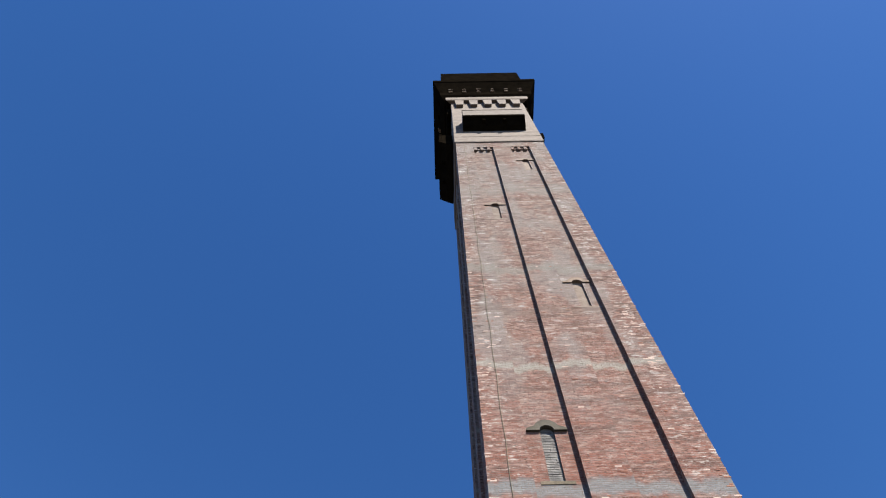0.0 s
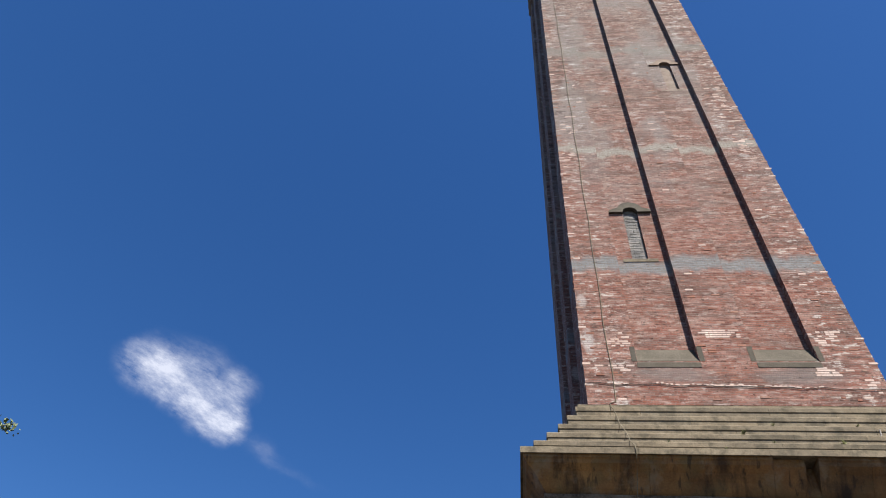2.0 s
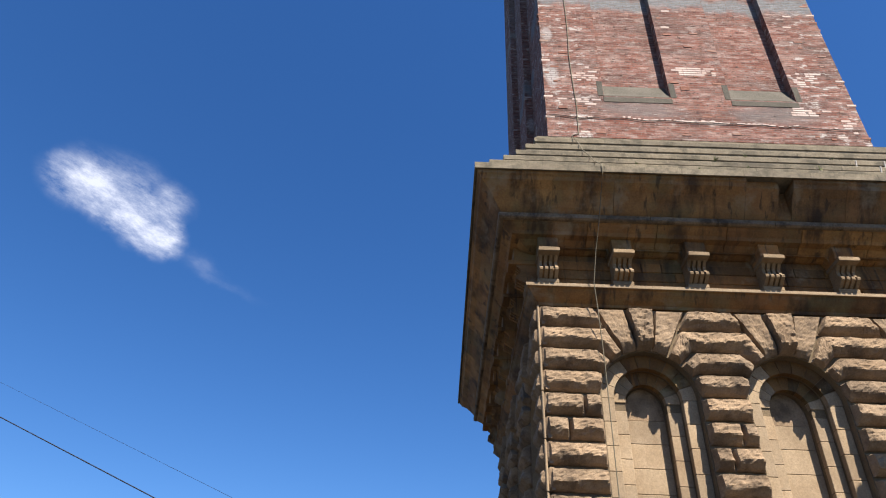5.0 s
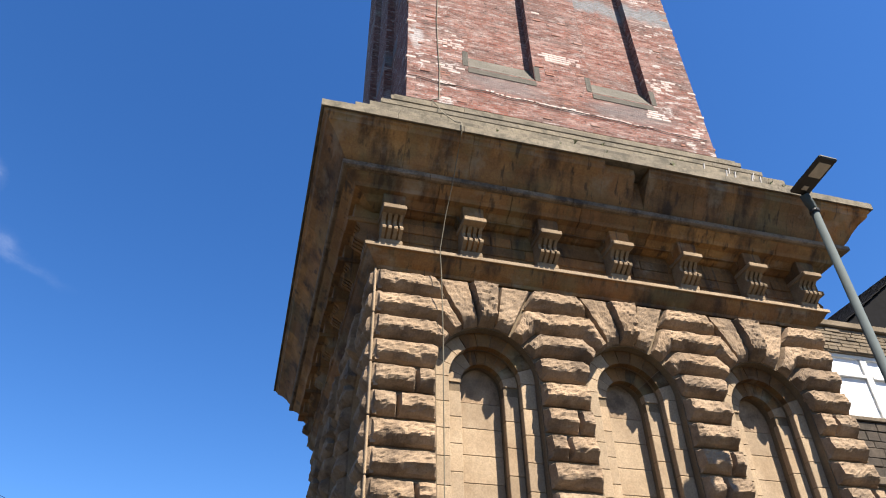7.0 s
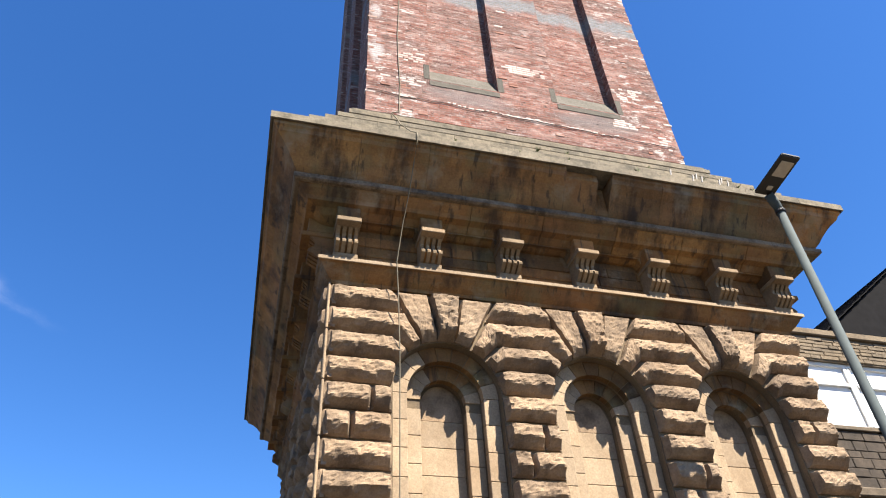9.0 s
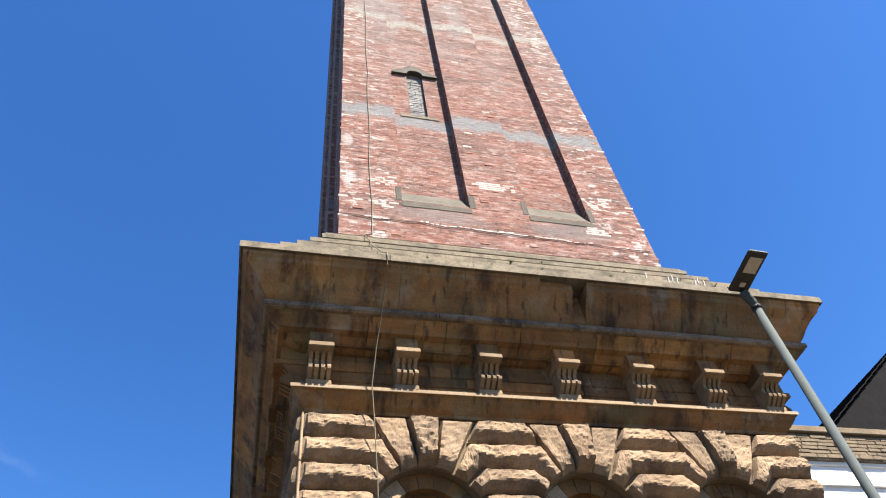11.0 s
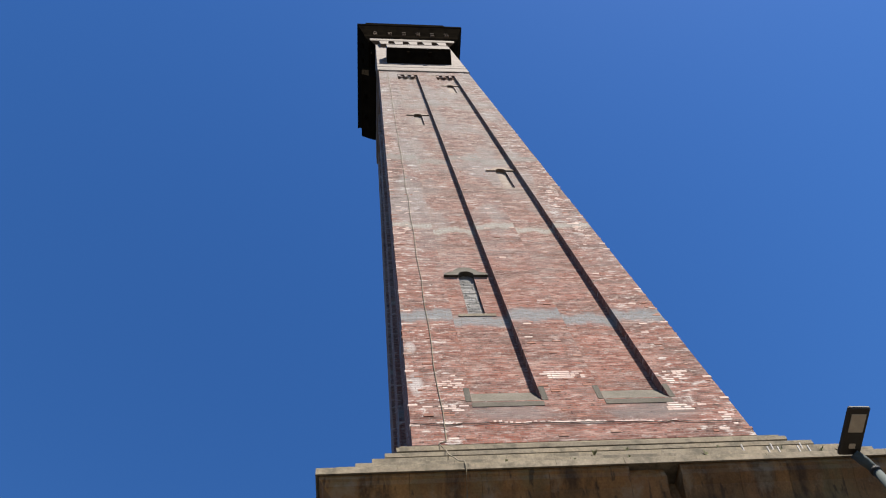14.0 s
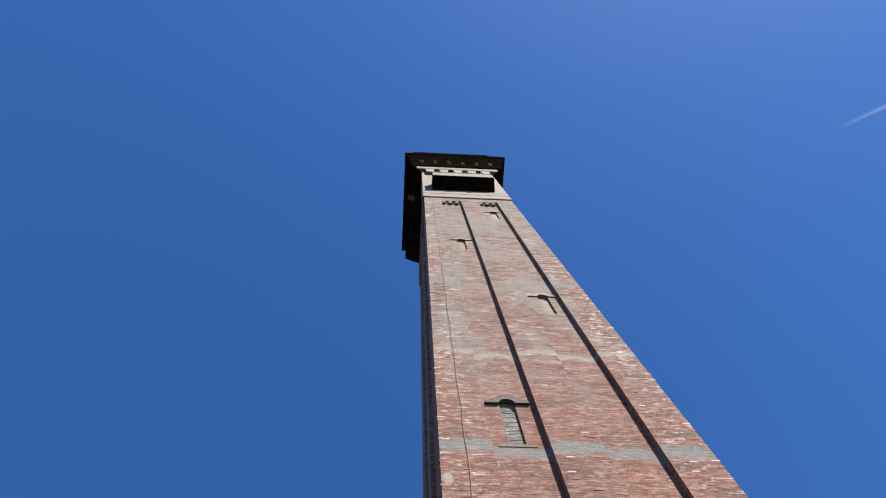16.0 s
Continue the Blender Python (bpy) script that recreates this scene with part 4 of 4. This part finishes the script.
while z < 8.4:
    h = random.choice((0.2, 0.24, 0.28))
    x = 6.25
    while x < 15:
        w = random.uniform(0.4, 0.8)
        boxes("wall_stone", [(x, x + w - 0.014, HY - random.uniform(0.02, 0.05), HY + 0.02, z, min(8.48, z + h - 0.014))], DARK_HOUSE, hw, 0.014)
        x += w
    z += h
boxes("coping", [(6.1, 24.2, HY - 0.12, HY + 0.5, 11.5, 11.72)], HOUSE, house, 0.03, "projecting stone coping", HM)
boxes("ledge", [(6.1, 24.1, HY - 0.14, HY + 0.02, 6.7, 6.93)], HOUSE, house, 0.03, "projecting stone ledge", HM)
for a, b_ in wins:
    fr = boxes("sash_window", [(a, b_, HY + 0.08, HY + 0.2, 8.62, 8.72), (a, b_, HY + 0.08, HY + 0.2, 10.56, 10.68), (a, a + 0.1, HY + 0.08, HY + 0.2, 8.72, 10.56), (b_ - 0.13, b_, HY + 0.08, HY + 0.2, 8.72, 10.56), (a + 0.1, b_ - 0.13, HY + 0.06, HY + 0.17, 9.93, 10.03)], PAINT, house, 0.012, "white painted sash window with a drawn white blind", HM)
    boxes("blind", [(a + 0.1, b_ - 0.13, HY + 0.15, HY + 0.17, 8.72, 9.93), (a + 0.1, b_ - 0.13, HY + 0.15, HY + 0.17, 10.03, 10.56)], BLIND, fr)
    boxes("window_sill", [(a - 0.1, b_ + 0.1, HY - 0.1, HY + 0.1, 8.50, 8.62)], HOUSE, fr, 0.015)
# steep slate roof that rises behind the coping
v = [(11.0, HY + 0.7, 11.6), (17.6, HY + 0.7, 16.6), (24.8, HY + 0.7, 11.6), (11.0, HY + 9, 11.6), (17.6, HY + 9, 16.6), (24.8, HY + 9, 11.6)]
f = [[0, 1, 2], [5, 4, 3], [0, 3, 4, 1], [1, 4, 5, 2], [0, 2, 5, 3]]
roof = child("roof", mesh_of("roof", v, f, SLATE), house, "black slate gable roof", HM)
for i in range(14):
    t0, t1 = i / 14, (i + 1.12) / 14
    p = [(10.92 + 6.68 * t + o, 11.6 + 5.0 * t + 0.05) for t, o in ((t0, 0), (min(1, t1), 0))]
    v = [(p[0][0], HY + 0.6, p[0][1] + 0.03), (p[1][0], HY + 0.6, p[1][1]), (p[1][0], HY + 9, p[1][1]), (p[0][0], HY + 9, p[0][1] + 0.03)]
    v += [(x, y, zz - 0.04) for x, y, zz in v]
    child("slate_course", mesh_of("slate_course", v, [[0, 1, 2, 3], [7, 6, 5, 4], [0, 4, 5, 1], [1, 5, 6, 2], [2, 6, 7, 3], [3, 7, 4, 0]], SLATE), roof)

# ---- round stone building far to the other side ----
TRR = 3.0
TXR, TYR = -24.95, 24.6
turret = tagged(empty("round_house", TXR, TYR, 0.0), "round-ended pale rubble stone house with overhanging dark eaves", "house")
v, f = tube_data([(0, 0, Z0), (0, 0, 7.25)], TRR, 48)
tw = child("wall", mesh_of("wall", v, f, ROCK), turret, "round pale rubble wall")
prof = [(TRR - 0.05, 7.2), (TRR + 0.06, 7.25), (TRR + 0.12, 7.45), (TRR + 0.42, 7.62), (TRR + 0.45, 7.74), (0.05, 9.0)]
v = [(r * math.cos(2 * math.pi * k / 48), r * math.sin(2 * math.pi * k / 48), z) for r, z in prof for k in range(48)]
f = [[i * 48 + k, i * 48 + (k + 1) % 48, i * 48 + 48 + (k + 1) % 48, i * 48 + 48 + k] for i in range(5) for k in range(48)]
child("roof", mesh_of("roof", v, f, SLATE), turret, "low conical roof with dark eaves")
boxes("window", [(1.0, 1.9, -3.02, -2.2, 3.6, 6.2)], SLATE, turret)
random.seed(11)
for i in range(120):
    an = random.uniform(-2.3, 0.5)
    z = 4.2 + 3.0 * random.random()
    v, f = box_data([(-0.05, 0.03, -random.uniform(0.12, 0.25), random.uniform(0.12, 0.25), 0, random.uniform(0.1, 0.2))], 0.02)
    child("rubble_stone", mesh_of("rubble_stone", v, f, ROCK), tw, "", Matrix.Translation((TRR * math.cos(an), TRR * math.sin(an), z)) @ Matrix.Rotation(an, 4, "Z") @ pose(0.04, 0, 0))
flue = tagged(empty("chimney_flue", -21.95, 23.6, 7.85), "short square stone flue on the round roof", "chimney")
boxes("flue_body", [(-0.42, 0.42, -0.4, 0.4, -0.7, 0.42)], HOUSE, flue, 0.02)
for i in range(4):
    boxes("flue_course", [(-0.45 - 0.012 * i, 0.45 + 0.012 * i, -0.43, 0.43, -0.28 + i * 0.17, -0.13 + i * 0.17)], HOUSE, flue, 0.02)

# ---- overhead wires ----
def wire(a, b, sag, r):
    pts = []
    for i in range(25):
        t = i / 24
        p = Vector(a).lerp(Vector(b), t)
        p.z -= sag * 4 * t * (1 - t)
        pts.append(p)
    v, f = tube_data(pts, r, 5)
    return tagged(new("overhead_wire", mesh_of("overhead_wire", v, f, WIRE, True)), "thin black overhead wire against the sky", "wire", "overhead wires")


wire((-27.0, 24.05, 11.77), (-4.15, 15.73, 1.40), 0.0, 0.013)
wire((-27.0, 27.6, 13.23), (-4.15, 15.75, 2.03), 0.0, 0.004)


# ---- sky: cloud and vapour trail, far off ----
def veil(name, start, end, high, node_alpha, label):
    """A sheet of vapour from start to end that faces the street."""
    a, b = Vector(start), Vector(end)
    mid, x = (a + b) / 2, (b - a).normalized()
    z = (Vector((-5.5, 3.0, 1.0)) - mid).normalized()
    y = z.cross(x).normalized()
    z = x.cross(y)
    w = (b - a).length
    ob = new(name, mesh_of(name, [(-w / 2, -high / 2, 0), (w / 2, -high / 2, 0), (w / 2, high / 2, 0), (-w / 2, high / 2, 0)], [[0, 1, 2, 3]], node_alpha))
    ob.matrix_world = Matrix.Translation(mid) @ Matrix((x, y, z)).transposed().to_4x4()
    ob.visible_shadow = False
    return tagged(ob, label, "cloud", kind="structure")


def vapour(name, wide, high, trail):
    m = Nodes(name, 1.0)
    m.t.nodes.remove(m.b)
    co = m.node("TexCoord").outputs["Object"]
    sep = m.node("SeparateXYZ")
    m.link(co, sep.inputs[0])
    warp = m.noise(4.0 / wide, 9, 0.62, vector=co)
    if trail:
        x = m.math("DIVIDE", sep.outputs[0], wide / 2)
        y = m.math("DIVIDE", m.math("ADD", sep.outputs[1], m.math("MULTIPLY", m.math("SUBTRACT", m.noise(30 / wide, 4, 0.5, vector=co), 0.5), high * 0.35)), high / 2)
        fall = m.math("SUBTRACT", 1.0, m.math("ABSOLUTE", y))
        along = m.ramp(m.math("ADD", m.math("MULTIPLY", x, 0.5), 0.5), [(0.0, 0.0), (0.25, 0.15), (0.6, 0.32), (0.97, 0.4), (1.0, 0.0)])
        a = m.math("MULTIPLY", m.ramp(fall, [(0.25, 0.0), (0.8, 0.6)]), along)
    else:
        wx = m.math("MULTIPLY", m.math("SUBTRACT", m.noise(2.2 / wide, 7, 0.6, vector=co, shift=(7, 1, 3)), 0.5), 0.35)
        wy = m.math("MULTIPLY", m.math("SUBTRACT", m.noise(2.4 / wide, 7, 0.6, vector=co, shift=(1, 9, 5)), 0.5), 0.5)
        a = None
        for cx_, cy_, rx, ry, gain in ((-0.42, -0.06, 0.28, 0.32, 0.6), (-0.40, 0.16, 0.24, 0.26, 0.4), (-0.2, 0.0, 0.28, 0.34, 0.8), (0.05, -0.04, 0.24, 0.32, 0.8), (0.22, -0.12, 0.15, 0.24, 0.8), (-0.15, 0.34, 0.42, 0.26, 0.35), (0.12, 0.26, 0.16, 0.3, 0.4), (0.44, -0.14, 0.26, 0.15, 0.17), (0.64, -0.16, 0.30, 0.11, 0.13), (0.84, -0.18, 0.24, 0.08, 0.08)):
            x = m.math("DIVIDE", m.math("SUBTRACT", m.math("ADD", m.math("DIVIDE", sep.outputs[0], wide / 2), wx), cx_), rx)
            y = m.math("DIVIDE", m.math("SUBTRACT", m.math("ADD", m.math("DIVIDE", sep.outputs[1], high / 2), wy), cy_), ry)
            r = m.math("SQRT", m.math("ADD", m.math("MULTIPLY", x, x), m.math("MULTIPLY", y, y)))
            blob = m.ramp(r, [(0.0, gain), (0.5, 0.6 * gain), (1.0, 0.0)])
            a = blob if a is None else m.math("ADD", a, blob)
        wisp = m.math("MULTIPLY", m.math("SUBTRACT", m.noise(9.0 / wide, 13, 0.74, vector=co, squash=(0.6, 1.5, 1)), 0.5), 2.5)
        fade = m.ramp(a, [(0.0, 0.0), (0.42, 1.0)])
        wisp = m.math("MULTIPLY", wisp, m.ramp(a, [(0.05, 0.05), (0.5, 1.0)]))
        a = m.math("MULTIPLY", m.ramp(m.math("ADD", m.math("MULTIPLY", a, 0.8), wisp), [(0.0, 0.0), (0.55, 0.38), (1.2, 0.86)]), fade)
    em = m.node("Emission", Color=(0.80, 0.83, 0.95, 1), Strength=0.46)
    tr = m.node("BsdfTransparent")
    mix = m.node("MixShader")
    m.link(a, mix.inputs[0])
    m.link(tr.outputs[0], mix.inputs[1])
    m.link(em.outputs[0], mix.inputs[2])
    m.link(mix.outputs[0], m.t.nodes["Material Output"].inputs["Surface"])
    return m.mat


D = 2500
EYE = Vector((-5.7, 2.2, 1.0))
W0, W1 = EYE + D * Vector((-0.575, 0.592, 0.594)), EYE + D * Vector((-0.243, 0.826, 0.514))
veil("cloud", W0, W1, 0.24 * D, vapour("cloud_vapour", (W1 - W0).length, 0.24 * D, False), "small ragged white cloud alone in the sky")
D = 3000
W0, W1 = EYE + D * Vector((0.520, 0.034, 0.853)), EYE + D * Vector((0.615, -0.041, 0.787))
veil("vapour_trail", W0, W1, 0.0085 * D, vapour("trail_vapour", (W1 - W0).length, 0.0085 * D, True), "short straight white vapour trail")

# ---- tree at the street's far edge ----
random.seed(21)
tree = tagged(empty("tree", -27.2, 13.2, Z0), "leafy street tree with a ragged crown", "tree")
tree.scale = (1.6, 1.6, 1.6)
v, f = tube_data([(0, 0, 0), (0.05, 0.0, 2.0), (-0.05, 0.1, 4.5), (0.0, 0.1, 7.0)], 0.24, 10, 0.08)
child("trunk", mesh_of("trunk", v, f, BARK, True), tree)
tips = []
for i in range(16):
    an, z = i * 2.4, 3.2 + 0.28 * i
    reach = random.uniform(1.4, 2.9) * (1.0 - 0.03 * i)
    tip = Vector((reach * math.cos(an), reach * math.sin(an), z + random.uniform(0.8, 1.9)))
    v, f = tube_data([(0, 0.05, z), tip * 0.5 + Vector((0, 0, z * 0.5 - 0.2)), tip], 0.07, 6, 0.015)
    child("limb", mesh_of("limb", v, f, BARK, True), tree)
    tips.append(tip)
# the long twig that reaches out towards the chimney
twig = [(0.05, 0.1, 5.4), (1.6, 0.7, 6.9), (3.2, 1.3, 7.6), (4.12, 1.6, 7.70), (4.55, 1.75, 7.90)]
v, f = tube_data(twig, 0.05, 6, 0.008)
child("limb", mesh_of("limb", v, f, BARK, True), tree)
verts, faces = [], []


def leaf(c, size):
    a = Vector((random.gauss(0, 1), random.gauss(0, 1), random.gauss(0, 1))).normalized()
    b = a.orthogonal().normalized()
    n = len(verts)
    verts.extend([c - a * size, c + b * size * 0.45, c + a * size, c - b * size * 0.45])
    faces.append([n, n + 1, n + 2, n + 3])


for t in tips:
    for _ in range(230):
        c = t * random.uniform(0.55, 1.05) + Vector((0, 0, t.z * 0.25 * random.random())) + Vector([random.gauss(0, 0.38) for _ in range(3)])
        leaf(c, random.uniform(0.05, 0.1))
for p, spread, count in ((twig[4], 0.07, 90), (twig[3], 0.10, 90), (twig[2], 0.25, 120), (twig[1], 0.4, 160)):
    for _ in range(count):
        leaf(Vector(p) + Vector((random.gauss(0, spread * 1.5), random.gauss(0, spread), random.gauss(0, spread * 0.6))), random.uniform(0.03, 0.055))
crown_leaves = child("crown", mesh_of("crown", verts, faces, LEAF), tree, "small green leaves in loose clumps")
crown_leaves["kind"] = "stuff"


# ---- weeds in the joints of the steps ----
def weed(x, y, z, size, label):
    v, f = [], []
    for i in range(26):
        an, lean = random.uniform(0, 6.28), random.uniform(0.2, 1.1)
        ln = size * random.uniform(0.5, 1.0)
        d = Vector((math.cos(an) * math.sin(lean), math.sin(an) * math.sin(lean), math.cos(lean)))
        s = d.orthogonal().normalized() * size * 0.1
        n = len(v)
        v += [-s * 0.5, d * ln * 0.6 - s, d * ln, d * ln * 0.6 + s, s * 0.5]
        f.append([n, n + 1, n + 2, n + 3, n + 4])
    ob = new("weed", mesh_of("weed", v, f, WEED))
    ob.location = (x, y, z)
    return tagged(ob, label, "plant", "weeds on the chimney base")


def tread(step):
    """The outer edge of the tread on which the step stands."""
    return CY - (STEPS[step - 1][0] if step else 5.63)


TUFT = "small dry weed growing in a joint of the stone steps"
for x, st, size in ((-0.42, 2, 0.15), (0.42, 3, 0.12), (1.5, 1, 0.17), (-2.2, 1, 0.08), (0.05, 1, 0.08), (3.3, 2, 0.13), (3.75, 1, 0.15), (4.1, 1, 0.11), (-1.1, 0, 0.07), (2.3, 3, 0.1)):
    weed(x, tread(st) + 0.02, STEPS[st][1] - 0.01, size, TUFT)
weed(4.62, 15.5, 6.9, 0.3, "green plant rooted in the side of the base")
# small metal pegs along the steps
for i in range(7):
    x = 2.55 + i * 0.2
    st = 1 if i % 3 else 2
    v, f = tube_data([(x, tread(st) + 0.04, STEPS[st][1] - 0.01), (x + 0.02, tread(st) + 0.02, STEPS[st][1] + 0.16)], 0.018, 6)
    tagged(new("peg", mesh_of("peg", v, f, METAL)), "short pale metal peg set in the stone steps", "peg", "pegs on the steps")

# ---- loose, proud and limewashed bricks on the lower shaft ----
random.seed(3)
BW, BHH = 0.228, 0.073


def brick_mesh(w, material):
    return mesh_of("brick", *box_data([(-w / 2, w / 2, -0.045, 0.06, 0, BHH)], 0.008), material)


BRICKS = [brick_mesh(BW, LOOSE), brick_mesh(BW / 2, LOOSE), brick_mesh(BW, WHITE), brick_mesh(BW / 2, WHITE)]
spots = []
# limewashed patches
for cx_, cz_, w, h, n in ((0.13, 14.93, 0.42, 0.15, 120), (-2.64, 14.70, 0.32, 0.26, 28), (-2.95, 13.70, 0.5, 0.10, 14), (2.80, 14.75, 0.34, 0.32, 26), (2.46, 13.55, 0.24, 0.14, 20), (3.4, 13.3, 0.2, 0.12, 6), (-2.5, 13.6, 0.2, 0.06, 4), (3.3, 24.7, 0.35, 0.9, 20), (3.3, 28.0, 0.35, 2.0, 26), (-3.3, 25.5, 0.35, 2.0, 18), (1.9, 15.5, 0.3, 0.1, 5)):
    for k in range(n):
        # a close core, thinning out to the sides
        spots.append((cx_ + random.gauss(0, w * 0.55), cz_ + max(-1.6, min(1.6, random.gauss(0, 0.8))) * h * 0.6, random.choice((2, 2, 3))))
for _ in range(120):
    side = random.choice(((X0 + 0.12, PANELS[0][0] - 0.12), (PANELS[0][1] + 0.12, PANELS[1][0] - 0.12), (PANELS[1][1] + 0.12, X1 - 0.12)))
    spots.append((random.uniform(*side), 12.6 + 22 * random.random() ** 1.6, random.choice((0, 0, 1, 1, 2, 3))))
taken = set()
for x, z, kind in spots:
    row = round((z - 12.56) / 0.08)
    col = round(x / 0.118)
    x = col * 0.118
    inside = any(a < x < b for a, b in PANELS) and z > P0
    if any((row, col + q) in taken for q in ((-1, 0, 1) if kind in (0, 2) else (0,))) or row < 0 or not X0 + 0.125 < x < X1 - 0.125 or inside:
        continue
    taken.add((row, col))
    ob = child("brick", BRICKS[kind], shaft)
    ob.location = (x, Y0 + 0.041 - random.uniform(0, 0.01) * (kind < 2) - random.uniform(0, 0.003), 12.56 + row * 0.08 + 0.004)
# ragged corners: bricks that stand out of the edge
for i in range(70):
    z = 12.6 + i * 0.4 + random.uniform(0, 0.2)
    for x in (X0 + 0.1, X1 - 0.1):
        if random.random() < 0.7:
            ob = child("brick", BRICKS[random.choice((0, 0, 1, 2))], shaft)
            ob.location = (x + (random.uniform(0.005, 0.03) if x > 0 else -random.uniform(0.005, 0.02)), Y0 + 0.04, 12.56 + round((z - 12.56) / 0.08) * 0.08 + 0.004)
